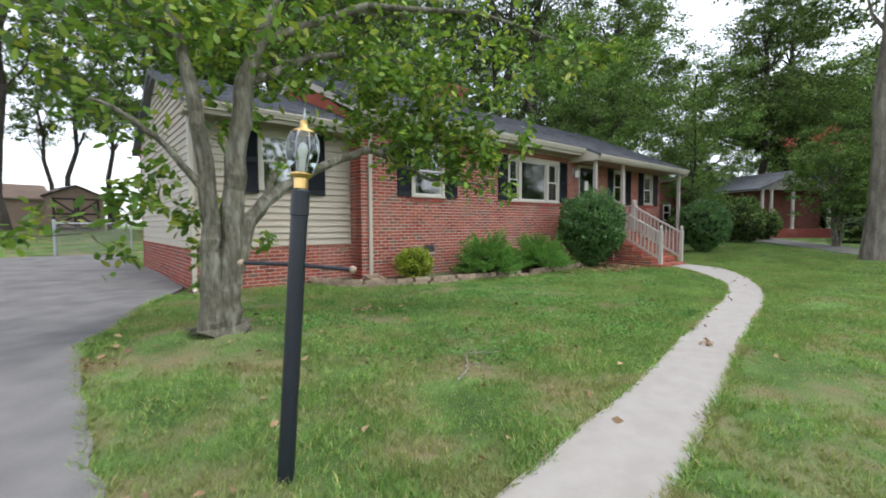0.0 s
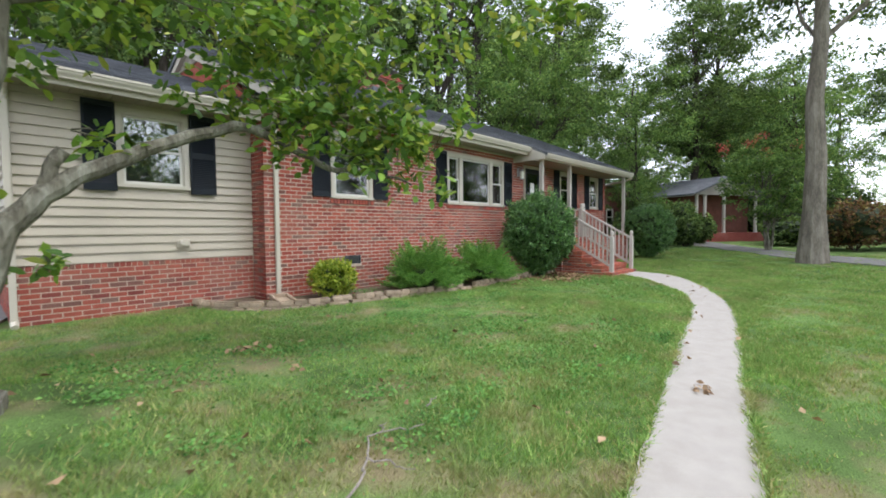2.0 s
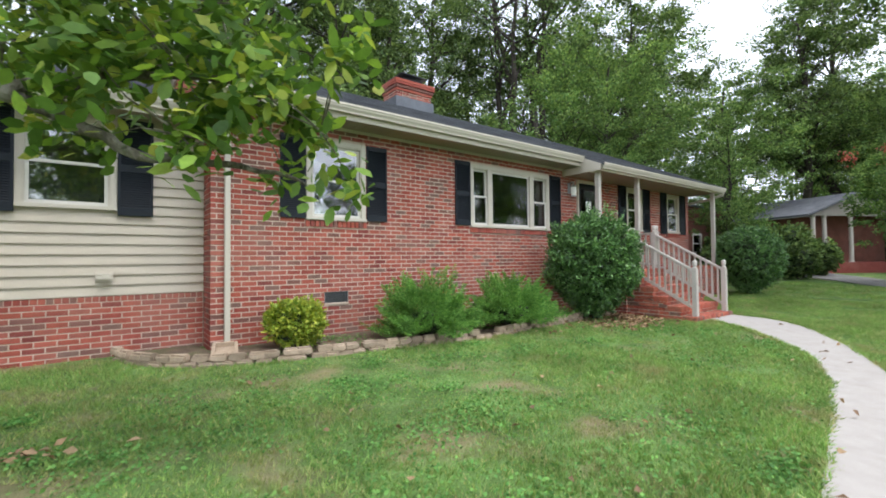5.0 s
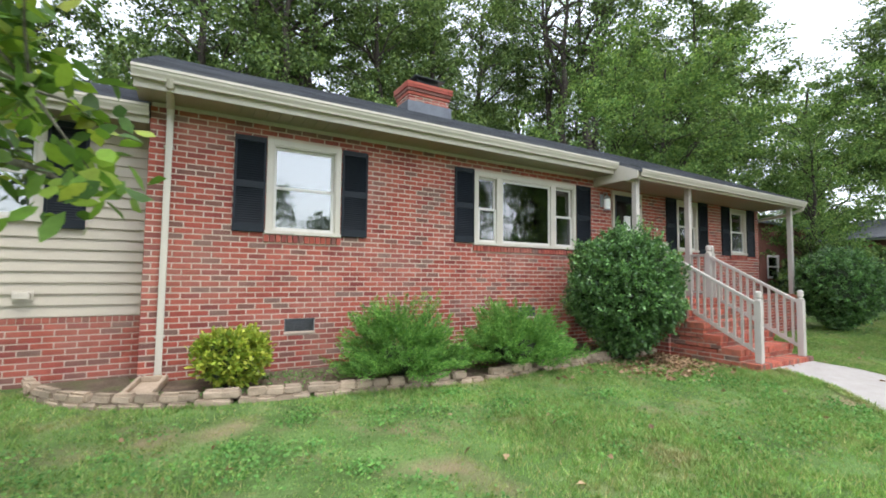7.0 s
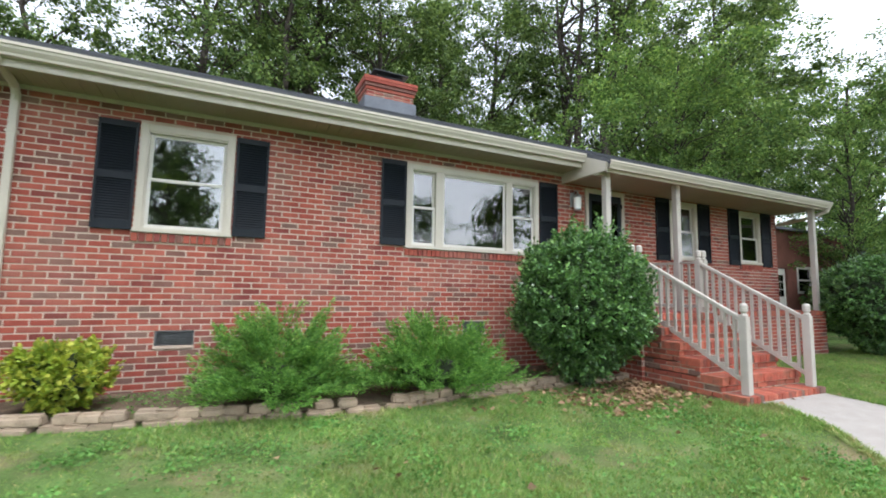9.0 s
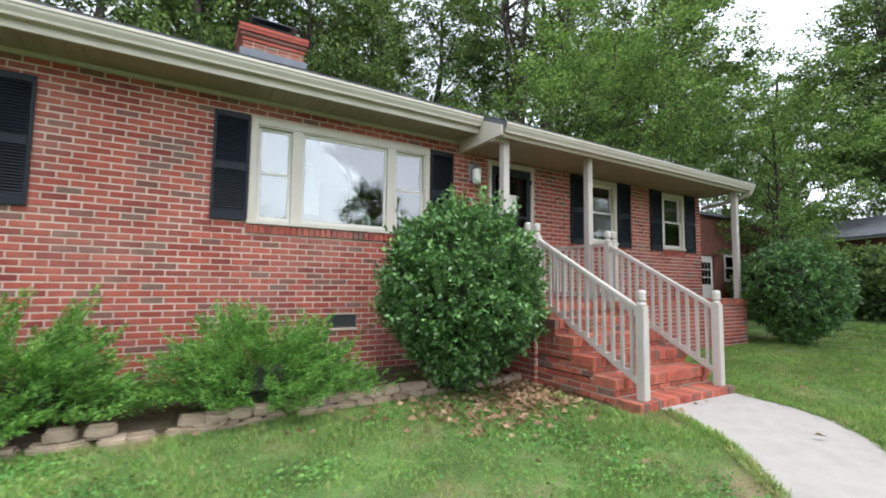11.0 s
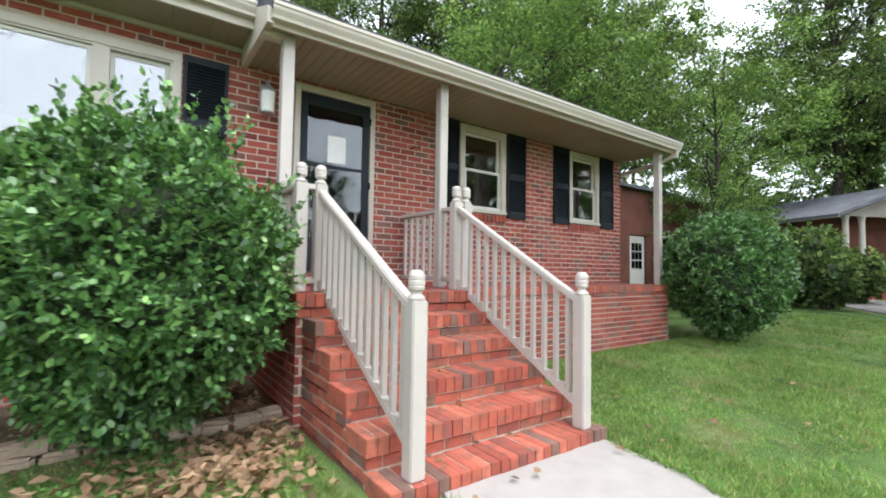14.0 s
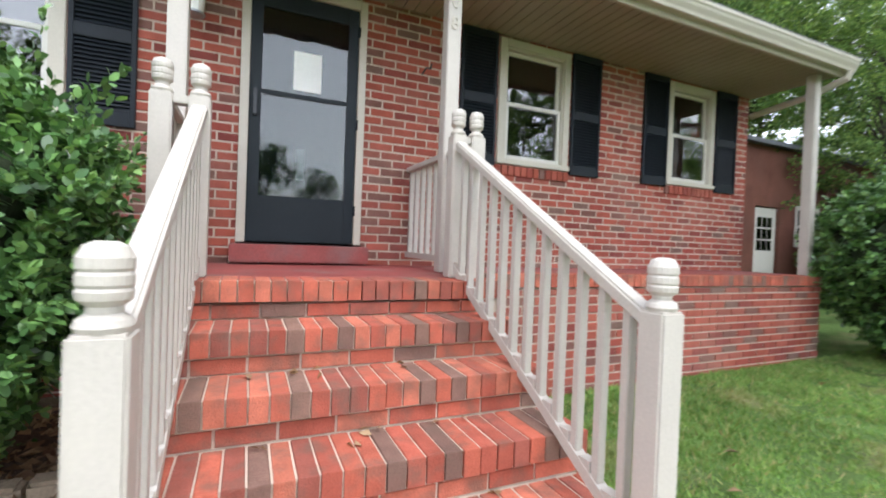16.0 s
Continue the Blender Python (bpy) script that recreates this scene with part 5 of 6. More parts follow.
plant(maple, [(22.0, 16.0, 1.05, 0), (33.5, 20.5, 1.5, 70), (50, -12, 1.1, 20), (54, 2, 1.2, 80), (56, 13, 1.2, 10), (48, -22, 1.1, 60), (33, 12.5, 1.0, 30), (37, 4.0, 1.0, 200), (21.6, 13.2, 0.9, 40), (23.9, 9.2, 0.56, 160), (41, 15, 1.2, 310), (37, -6, 0.9, 10), (46, 8, 1.2, 50), (44, 5, 1.0, 150), (52, 7, 1.2, 250)], 0)
plant(slim, [(-2.6, 27, 1.05, 0), (-0.2, 44, 1.0, 50), (2.2, 46, 1.05, 120), (-1.7, 52, 1.0, 200), (4.3, 40, 1.0, 260), (26, 14.5, 0.9, 90), (31, 27, 1.0, 10), (45, 24, 1.1, 180), (-7, 50, 1.0, 300)], 0)

# the great tree on the lawn
big = broad_tree("massive grey-barked shade tree on the front lawn", 45, 17, 0.36, 6.6, 8.8, M_OAK, M_OAKBARK, 24000, 0.20, clumps=40, name="oak_tree", bend=0.004)
big["category"] = "tree"
big["group"] = ""
big.matrix_basis = pose(19.9, 1.95, ground_z(19.9, 1.95), 0, 0, 15)

# crape myrtle
crape = broad_tree("small crape myrtle with coral blossom by the next house", 46, 5.2, 0.1, 1.95, 1.5, M_MAPLE, M_BARK, 15000, 0.12, stems=4, clumps=40, name="crape_myrtle")
crape["group"] = ""
crape.matrix_basis = pose(25.5, 3.8, ground_z(25.5, 3.8))
cr = np.random.default_rng(5)
cp = np.concatenate([np.array((cr.normal() * 1.0, cr.normal() * 1.0, 4.8 + cr.normal() * 0.3)) + cr.normal(size=(40, 3)) * (0.14, 0.14, 0.12) for _ in range(9)])
quick_mesh("blossom", leaf_quads(cr, cp, 0.1, 0.08, 1.0, None), 4, M_CRAPE, crape, "coral pink blossom")
for k, (x, y, rx, h) in enumerate([(22.6, 9.2, 0.7, 1.7), (25.0, 8.9, 1.1, 1.7), (25.8, 7.3, 0.8, 1.3), (26.6, 8.9, 1.2, 2.1), (30.5, 3.2, 1.6, 1.4), (34, 1.0, 2.0, 1.6), (37, -1.5, 2.2, 1.5), (23.9, 9.1, 0.8, 2.1), (27.6, 8.2, 1.1, 2.2), (44, 3, 4.0, 3.6), (45, -6, 4.0, 3.4), (43, 11, 4.0, 3.8), (46, -15, 4.0, 3.4), (40, 18, 4.0, 3.6), (28.9, 8.4, 1.1, 2.3), (29.1, 10.4, 1.2, 2.7), (29.0, 12.6, 1.2, 2.6), (27.0, 9.6, 1.2, 2.2), (27.9, 7.9, 0.8, 1.7), (28.9, 7.2, 0.7, 1.5), (40, 6.4, 3.0, 3.4), (41, 4.2, 2.6, 3.0), (29.3, -0.9, 1.3, 1.6)]):
    shrub("dark rounded shrub near the neighbouring house", "bush", 60 + k, (x, y, ground_z(x, y)), rx, rx * 0.9, h, M_OAK, 2600 if rx < 3 else 5000, 0.17 if rx < 3 else 0.3, 0.1 if rx < 3 else 0.18, rough=0.25)

shrub("wide reddish-brown shrub beyond the shade tree", "bush", 91, (27.6, 0.9, ground_z(27.6, 0.9)), 1.7, 1.5, 2.1, M_RUST, 5000, 0.14, 0.08, rough=0.3)

# ---- neighbouring house ----
nb = thing("house", "low brick house with a grey gable roof and white front columns", "house")
zn = 0.25
nb.location = (4.51, 13.7, 0.5)
nb.rotation_euler = (0, 0, radians(-25))
nb2 = thing("outbuilding", "reddish-brown brick outbuilding darkened for tree shade, with a white half-glazed door", "building")
# These walls carry the shade of the trees in their brick colour.
for a, b, c, e in ((19.2, 21.05, -0.2, 3.3), (21.05, 21.83, 2.12, 3.3), (21.05, 21.83, -0.2, zn - 0.05), (21.83, 22.35, -0.2, 3.3), (22.35, 23.2, -0.2, 1.35), (22.35, 23.2, 2.2, 3.3), (23.2, 25.4, -0.2, 3.3)):
    part("wall_section", boxes((a, b, 10.0, 10.25, c, e)), M_SHADEDBRICK, nb2)
# Dark sheet standing for the unlit inside behind door and window.
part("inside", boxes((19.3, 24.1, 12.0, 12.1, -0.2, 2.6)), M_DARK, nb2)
# Same brick with the shade coloured in, on the neighbouring house.
part("wall", boxes((26.0, 32.0, 6.6, 16.0, -0.2, 2.85)), M_SHADEDBRICK, nb)
bm = bmesh.new()
extrude_profile(bm, [(0, 2.75), (3.4, 3.95), (6.8, 2.75), (6.8, 2.65), (3.4, 3.83), (0, 2.65)], 5.6, 16.4)
bmesh.ops.transform(bm, matrix=Matrix(((0, 1, 0, 25.6), (1, 0, 0, 0), (0, 0, 1, 0), (0, 0, 0, 1))), verts=bm.verts)
part("roof", bm, M_SHINGLE, nb, "grey shingle roof")
bm = bmesh.new()
extrude_profile(bm, [(9.8, 3.36), (13, 3.9), (16, 3.36), (16, 3.28), (13, 3.8), (9.8, 3.28)], 19.0, 25.6)
part("roof", bm, M_SHINGLE, nb2)
bm = bmesh.new()
a = [bm.verts.new(p) for p in ((25.95, 5.75, 2.7), (32.05, 5.75, 2.7), (29.0, 5.75, 3.8))]
bm.faces.new(a)
bmesh.ops.solidify(bm, geom=bm.faces[:], thickness=0.1)
part("gable", bm, M_WHITE, nb, "white gable front")
for x in (26.2, 26.9, 28.6, 31.6):
    part("column", lathe(bmesh.new(), [(0.13, 0), (0.1, 0.08), (0.09, 2.2), (0.13, 2.32)], x, 5.85, 12, 0.38), M_WHITE, nb)
part("eave_trim", boxes((25.62, 25.66, 5.6, 16.4, 2.62, 2.76)), M_WHITE, nb)
part("porch_floor", boxes((25.9, 32.1, 5.6, 6.6, -0.2, 0.38)), M_BRICK, nb)
nd = part("door", boxes((21.07, 21.81, 10.05, 10.1, zn, 2.1), bevel=0.01), M_SASH, nb2, "white half-glazed side door")
for i in range(3):
    for j in range(3):
        x, z = 21.2 + i * 0.165, 1.25 + j * 0.23
        part("pane", boxes((x, x + 0.135, 10.04, 10.048, z, z + 0.2)), M_GLASS, nd)
nw = part("window", boxes((22.35, 22.42, 9.98, 10.1, 1.35, 2.2), (23.13, 23.2, 9.98, 10.1, 1.35, 2.2), (22.42, 23.13, 9.98, 10.1, 1.35, 1.43), (22.42, 23.13, 9.98, 10.1, 2.12, 2.2), (22.42, 23.13, 10.0, 10.08, 1.75, 1.8)), M_SASH, nb2)
part("pane", boxes((22.42, 23.13, 10.03, 10.04, 1.43, 2.12)), M_GLASS, nw)

# ---- shed and fence behind the drive ----
sx, sy = -0.15, 34.5
shed = thing("shed", "tan barn-style garden shed with dark brown cross-braced doors", "shed", at=(sx, sy, ground_z(sx, sy)))
shed.rotation_euler = (0, 0, radians(14))
shed.scale = (1.12, 1.12, 1.12)
bm = bmesh.new()
extrude_profile(bm, [(-1.25, 0), (-1.25, 1.75), (-0.75, 2.15), (0, 2.38), (0.75, 2.15), (1.25, 1.75), (1.25, 0)], 0, 3.0)
bmesh.ops.transform(bm, matrix=Matrix(((0, 1, 0, 0), (1, 0, 0, 0), (0, 0, 1, 0), (0, 0, 0, 1))), verts=bm.verts)
part("body", bm, M_TAN, shed)
part("annex", boxes((-4.6, -1.25, 0.3, 3.0, 0, 1.7)), M_TAN, shed)
bm = bmesh.new()
extrude_profile(bm, [(0.1, 1.68), (1.6, 2.45), (3.2, 1.7), (3.2, 1.62), (1.6, 2.37), (0.1, 1.6)], -4.8, -0.9)
part("annex_roof", bm, M_TAN, shed, "pale brown shingle roof")
for s in (-1, 1):
    bm = bmesh.new()
    box(bm, 0, 1.45, -0.15, 3.1, -0.03, 0.04)
    bmesh.ops.transform(bm, matrix=Matrix.Translation((0, 0, 2.42)) @ Matrix.Rotation(radians(24), 4, "Y"), verts=bm.verts)
    if s < 0:
        bmesh.ops.transform(bm, matrix=Matrix.Diagonal((-1, 1, 1, 1)), verts=bm.verts)
    part("roof_slope", bm, M_BROWN, shed)
for s in (-1, 1):
    x0, x1 = (0.02, 1.0) if s > 0 else (-1.0, -0.02)
    dr = part("door", boxes((x0, x1, -0.05, -0.005, 0.08, 1.75)), M_TAN, shed)
    part("brace", boxes((x0, x0 + 0.1, -0.08, -0.05, 0.08, 1.75), (x1 - 0.1, x1, -0.08, -0.05, 0.08, 1.75), (x0, x1, -0.08, -0.05, 0.08, 0.18), (x0, x1, -0.08, -0.05, 1.65, 1.75), (x0, x1, -0.08, -0.05, 0.86, 0.96)), M_BROWN, dr)
    for zc, sg in ((0.52, 1), (1.3, -1)):
        bm = bmesh.new()
        box(bm, -0.58, 0.58, -0.078, -0.052, -0.045, 0.045)
        bmesh.ops.transform(bm, matrix=Matrix.Translation(((x0 + x1) / 2, 0, zc)) @ Matrix.Rotation(radians(38 * s * sg), 4, "Y"), verts=bm.verts)
        part("brace", bm, M_BROWN, dr)

fence = thing("fence", "galvanised chain-link fence with a steel end post", "fence")
fy = 20.7
fz = ground_z(-0.9, fy)
bm = lathe(bmesh.new(), [(0.05, -0.1), (0.05, 1.22), (0.058, 1.225), (0.045, 1.27), (0.01, 1.285)], -0.95, fy, 14, fz)
part("post", bm, M_STEEL, fence)
part("post", lathe(bmesh.new(), [(0.03, -0.1), (0.03, 1.2), (0.01, 1.24)], 1.25, fy, 10, fz), M_STEEL, fence)
bm = bmesh.new()
tube(bm, [(-0.95, fy, fz + 1.15), (1.25, fy, fz + 1.15)], [0.021, 0.021], 8)
part("top_rail", bm, M_STEEL, fence)
bm = bmesh.new()
for k in range(-11, 36):
    x0 = -0.95 + k * 0.0625
    for sg in (1, -1):
        a, b = (x0, 0.05), (x0 + 1.1 * 0.62, 1.15)
        if sg < 0:
            a, b = (x0 + 1.1 * 0.62, 0.05), (x0, 1.15)
        pa, pb = np.array(a), np.array(b)
        lo, hi = -0.93, 1.23
        if max(a[0], b[0]) < lo or min(a[0], b[0]) > hi:
            continue
        f = lambda x: pa + (pb - pa) * ((x - pa[0]) / (pb[0] - pa[0]))
        q = sorted((pa, pb), key=lambda p: p[0])
        q0 = q[0] if q[0][0] > lo else f(lo)
        q1 = q[1] if q[1][0] < hi else f(hi)
        tube(bm, [(q0[0], fy, fz + q0[1]), (q1[0], fy, fz + q1[1])], [0.003, 0.003], 3)
tagged(part("wire_mesh", bm, M_STEEL, fence), kind="stuff")

# ---- small things on the ground ----
fr = random.Random(77)
br = thing("fallen_branch", "grey fallen twig lying on the lawn", "branch", at=(2.3, 3.05, ground_z(2.3, 3.05)))
wr = np.random.default_rng(12)
bm = bmesh.new()
for pts, r0 in (([(-0.52, -0.33, 0.03), (-0.30, -0.20, 0.05), (-0.16, -0.06, 0.05), (-0.03, 0.10, 0.07), (0.06, 0.09, 0.06), (0.22, 0.03, 0.05), (0.42, -0.01, 0.03)], 0.008),
                ([(-0.20, -0.10, 0.05), (-0.13, -0.21, 0.05), (-0.12, -0.27, 0.04), (-0.04, -0.37, 0.03)], 0.006), ([(0.06, 0.09, 0.06), (0.11, 0.14, 0.08), (0.19, 0.15, 0.07)], 0.0045),
                ([(0.56, 0.17, 0.05), (0.66, 0.24, 0.06), (0.79, 0.29, 0.05)], 0.006)):
    fine = []
    for a, b in zip(pts, pts[1:]):
        for u in (0, 0.33, 0.67):
            fine.append(tuple(np.array(a) * (1 - u) + np.array(b) * u + wr.normal(size=3) * 0.009))
    tube(bm, fine, [r0 * (1 - 0.55 * i / len(fine)) * wr.uniform(0.85, 1.2) for i in range(len(fine))], 6)
part("wood", bm, M_TWIG, br)
lit = np.random.default_rng(9)
piles = [(11.38, 7.25, 0.16, 300), (11.2, 7.7, 0.25, 160), (-0.40, 2.4, 0.14, 18), (-0.4, 4.6, 0.2, 16), (11.2, 6.3, 0.33, 420), (11.45, 6.75, 0.25, 240), (10.6, 6.15, 0.38, 280), (2.55, 5.6, 0.09, 26), (9.9, 6.6, 0.4, 60), (12.4, 5.5, 0.3, 8), (4.65, 1.9, 0.08, 10), (6.0, 4.2, 1.6, 26), (2.0, 3.4, 1.2, 30), (9.0, 5.2, 1.6, 22), (14.5, 5.5, 1.2, 18), (0.8, 4.9, 0.9, 26), (5.6, 2.1, 0.9, 10), (10.4, 3.4, 1.2, 8)]
P = np.concatenate([np.column_stack([lit.normal(x, s, n), lit.normal(y, s * 0.7, n), np.zeros(n)]) for x, y, s, n in piles])
P = P[~((P[:, 0] > 11.55) & (P[:, 1] > 5.35) & (P[:, 0] < 13.5))]
P[:, 2] = [ground_z(x, y) + 0.035 + 0.012 * lit.uniform() for x, y, _ in P]
d = np.column_stack([lit.normal(size=(len(P), 2)), lit.normal(size=len(P)) * 0.2])
tagged(quick_mesh("fallen_leaves", leaf_quads(lit, P, 0.082, 0.05, 0.1, d, fold=0.16), 4, M_LITTER), "dry brown fallen leaves under the bush", "leaves", kind="stuff")
sl = []
for k, n in ((0, 7), (1, 12), (2, 10), (3, 7)):
    for _ in range(n):
        sl.append((lit.uniform(11.95, 12.95), S0 + RUN * (k + 1) - lit.uniform(0.01, 0.12), 0.0825 + k * RISE + 0.008))
sl = np.array(sl)
d = np.column_stack([lit.normal(size=(len(sl), 2)), lit.normal(size=len(sl)) * 0.15])
tagged(quick_mesh("step_leaves", leaf_quads(lit, sl, 0.05, 0.03, 0.1, d, fold=0.14), 4, M_LITTER), "few dry leaves caught on the brick steps", "leaves", kind="stuff")


# ---- grass ----
def inside(x, y, poly):
    """Which points lie in a plan polygon."""
    hit = np.zeros(len(x), bool)
    for (ax, ay), (bx, by) in zip(poly, poly[1:] + poly[:1]):
        if ay != by:
            hit ^= ((ay > y) != (by > y)) & (x < (bx - ax) * (y - ay) / (by - ay) + ax)
    return hit


def blades(n, x0, x1, y0, y1, tall, wide, seed, name):
    r = np.random.default_rng(seed)
    tufts = n // 11
    pick = r.integers(0, tufts, n)
    big = r.uniform(0.5, 1.5, tufts)[pick]
    x = r.uniform(x0, x1, tufts)[pick] + r.normal(0, 0.022, n) * big
    y = (y0 + (y1 - y0) * r.uniform(0, 1, tufts))[pick] + r.normal(0, 0.022, n) * big
    ok = ~inside(x, y, PATH_L + PATH_R[::-1])
    ok &= ~((x > 11.57) & (x < 13.36) & (y > 5.38))
    dx, dy = np.array([p[0] for p in DRIVE_R]), np.array([p[1] for p in DRIVE_R])
    ok &= x > np.interp(y, dy, dx) + 0.02
    ex, ey = np.array([p[0] for p in edge_line]), np.array([p[1] for p in edge_line])
    ok &= ~((x > 3.0) & (x < 11.6) & (y > np.interp(x, ex, ey) - 0.07))
    ok &= ~((x > 13.38) & (y > 7.27)) & ~((x < 3.05) & (y > 8.6))
    ok &= ~(((x - 0.5) ** 2 + (y - 4.7) ** 2 < 0.6) & (r.uniform(size=n) < 0.75))
    patch = np.array([noise.noise(Vector((a * 0.75, b * 0.75, 3.3))) + 0.5 * noise.noise(Vector((a * 2.3, b * 2.3, 9.1))) for a, b in zip(x, y)])
    ok &= r.uniform(-0.9, 0.5, n) < 1.5 * patch + 0.45
    x, y, patch, big = x[ok], y[ok], patch[ok], big[ok]
    n = len(x)
    z = np.array([ground_z(a, b) for a, b in zip(x, y)])
    a = r.uniform(0, 2 * math.pi, n)
    h = tall * (0.55 + 0.5 * big) * r.uniform(0.35, 1.1, n) * np.clip(0.85 + 0.8 * patch, 0.4, 1.6)
    leanx, leany = r.normal(0, 0.55, n) * h, r.normal(0, 0.55, n) * h
    w = wide * r.uniform(0.6, 1.3, n)
    p0 = np.column_stack([x - np.cos(a) * w, y - np.sin(a) * w, z - 0.005])
    p1 = np.column_stack([x + np.cos(a) * w, y + np.sin(a) * w, z - 0.005])
    p2 = np.column_stack([x + leanx, y + leany, z + h])
    return tagged(quick_mesh(name, np.stack([p0, p1, p2], axis=1).reshape(-1, 3), 3, M_BLADE), "uneven green lawn grass with thin patches", "grass", kind="stuff")


blades(230000, -0.5, 7.0, 1.2, 8.4, 0.052, 0.0045, 1, "grass")
blades(200000, 7.0, 14.0, 2.0, 7.3, 0.05, 0.0045, 2, "grass_by_steps")
blades(210000, 0.5, 14.0, -2.5, 3.2, 0.055, 0.006, 3, "grass_by_walk")
blades(170000, 14.0, 24.0, -4.0, 8.5, 0.052, 0.0075, 4, "grass_far")
blades(120000, 13.3, 18.6, 2.8, 7.3, 0.042, 0.0048, 5, "grass_by_porch")

fringe = np.random.default_rng(71)
tufts = []
for line, sign in ((PATH_L, 1), (PATH_R, -1), ([p for p in DRIVE_R if 0 < p[1] < 8.6], 1)):
    for (ax, ay), (bx, by) in zip(line, line[1:]):
        u = fringe.uniform(0, 1, 150)[:, None]
        side = np.array((ay - by, bx - ax)) / math.hypot(bx - ax, by - ay) * sign
        reach = fringe.normal(0.012, 0.02, 150) - 0.03 * noise.noise(Vector((ax * 2.1, ay * 2.1, 5.0)))
        tufts.append(np.array((ax, ay)) * (1 - u) + np.array((bx, by)) * u + side * reach[:, None])
tufts = np.concatenate(tufts)
tufts = tufts[~((tufts[:, 1] > 5.3) & (tufts[:, 0] > 5)) & ~((tufts[:, 0] < -0.45) & (tufts[:, 1] < 1.4))]
tufts = np.column_stack([tufts, [ground_z(x, y) for x, y in tufts]])
ways = fringe.normal(size=tufts.shape) * (0.7, 0.7, 0.1) + (0, 0, 0.7)
tagged(quick_mesh("edge_grass", leaf_quads(fringe, tufts, 0.075, 0.008, 0.05, ways), 4, M_BLADE), "ragged grass growing over the edges of the walk", "grass", kind="stuff")

cv = np.random.default_rng(61)
spots = []
for i in range(190):
    x, y, s, n = cv.uniform(1.2, 11.0), cv.uniform(2.6, 6.6) if i < 150 else cv.uniform(7.2, 8.1), cv.uniform(0.08, 0.3), int(cv.uniform(40, 190))
    spots.append(np.column_stack([cv.normal(x, s, n), cv.normal(y, s * 0.7, n)]))
spots = np.concatenate(spots)
sx_, sy_ = spots[:, 0], spots[:, 1]
spots = spots[~inside(sx_, sy_, PATH_L + PATH_R[::-1]) & ((sy_ < 6.75) | ((sy_ > 7.25) & (sy_ < 8.15) & (sx_ > 3.9))) & ~((sx_ > 11.5) & (sy_ > 5.3))]
spots = np.column_stack([spots, [ground_z(x, y) + 0.02 + 0.025 * cv.uniform() for x, y in spots]])
tagged(quick_mesh("clover", leaf_quads(cv, spots, 0.03, 0.024, 0.2, cv.normal(size=spots.shape) * (1, 1, 0.25)), 4, M_CLOVER), "dark low clover patches scattered through the lawn", "clover", kind="stuff")


# ---- bricks ----
def lay(u0, u1, v0, v1, holes=(), seed=0, start=lambda v: -1e9):
    """Stretcher-bond rectangles (u, u, v, v) over a wall with holes."""
    out = []
    k = 0
    v = v0
    while v < v1 - 0.02:
        va, vb = v, min(v + COURSE - 0.0138, v1)
        u = u0 - (PITCH / 2 if k % 2 else 0) - 0.02
        s = max(u0, start((va + vb) / 2))
        cuts = [h for h in holes if min(vb, h[3]) - max(va, h[2]) > 0.018]
        while u < u1:
            spans = [(max(u, s), min(u + PITCH - 0.0138, u1))]
            for h in cuts:
                nxt = []
                for a, b in spans:
                    if b <= h[0] or a >= h[1]:
                        nxt.append((a, b))
                    else:
                        nxt += [(a, h[0] - 0.004), (h[1] + 0.004, b)]
                spans = nxt
            out += [(a, b, va, vb) for a, b in spans if b - a > 0.03]
            u += PITCH
        v += COURSE
        k += 1
    return out


def brick_mass(rects, place, name, parent, mat, seed, deep=0.03):
    """Many bricks as one joined part. place(u, v, d): the point d metres proud of the wall."""
    r = random.Random(seed)
    v, q = [], []
    for a, b, c, e in rects:
        n = len(v)
        j = [r.uniform(-0.0022, 0.0022) for _ in range(4)]
        f = r.uniform(-0.0015, 0.0025)
        i = 0.003
        v += [place(a, c, -deep), place(b, c, -deep), place(b, e, -deep), place(a, e, -deep),
              place(a, c + j[0], f - i), place(b, c + j[1], f - i), place(b, e + j[2], f - i), place(a, e + j[3], f - i),
              place(a + i, c + i + j[0], f), place(b - i, c + i + j[1], f), place(b - i, e - i + j[2], f), place(a + i, e - i + j[3], f)]
        q += [(n, n + 1, n + 5, n + 4), (n + 1, n + 2, n + 6, n + 5), (n + 2, n + 3, n + 7, n + 6), (n + 3, n, n + 4, n + 7),
              (n + 4, n + 5, n + 9, n + 8), (n + 5, n + 6, n + 10, n + 9), (n + 6, n + 7, n + 11, n + 10), (n + 7, n + 4, n + 8, n + 11), (n + 8, n + 9, n + 10, n + 11)]
    return tagged(part(name, (v, q), mat, parent), kind="stuff")


def front(y):
    return lambda u, v, d: (u, y - d, v)


def west(x):
    return lambda u, v, d: (x - d, u, v)


def east(x):
    return lambda u, v, d: (x + d, u, v)


def brick_shape(name, l, dpt, h, mat, parent):
    """One loose brick, its front at y = 0, with eased edges."""
    i = 0.003
    v = [(0, dpt, 0), (l, dpt, 0), (l, dpt, h), (0, dpt, h), (0, i, 0), (l, i, 0), (l, i, h), (0, i, h), (i, 0, i), (l - i, 0, i), (l - i, 0, h - i), (i, 0, h - i)]
    q = [(0, 1, 5, 4), (1, 2, 6, 5), (2, 3, 7, 6), (3, 0, 4, 7), (4, 5, 9, 8), (5, 6, 10, 9), (6, 7, 11, 10), (7, 4, 8, 11), (8, 9, 10, 11), (3, 2, 1, 0)]
    return part(name, (v, q), mat, parent)


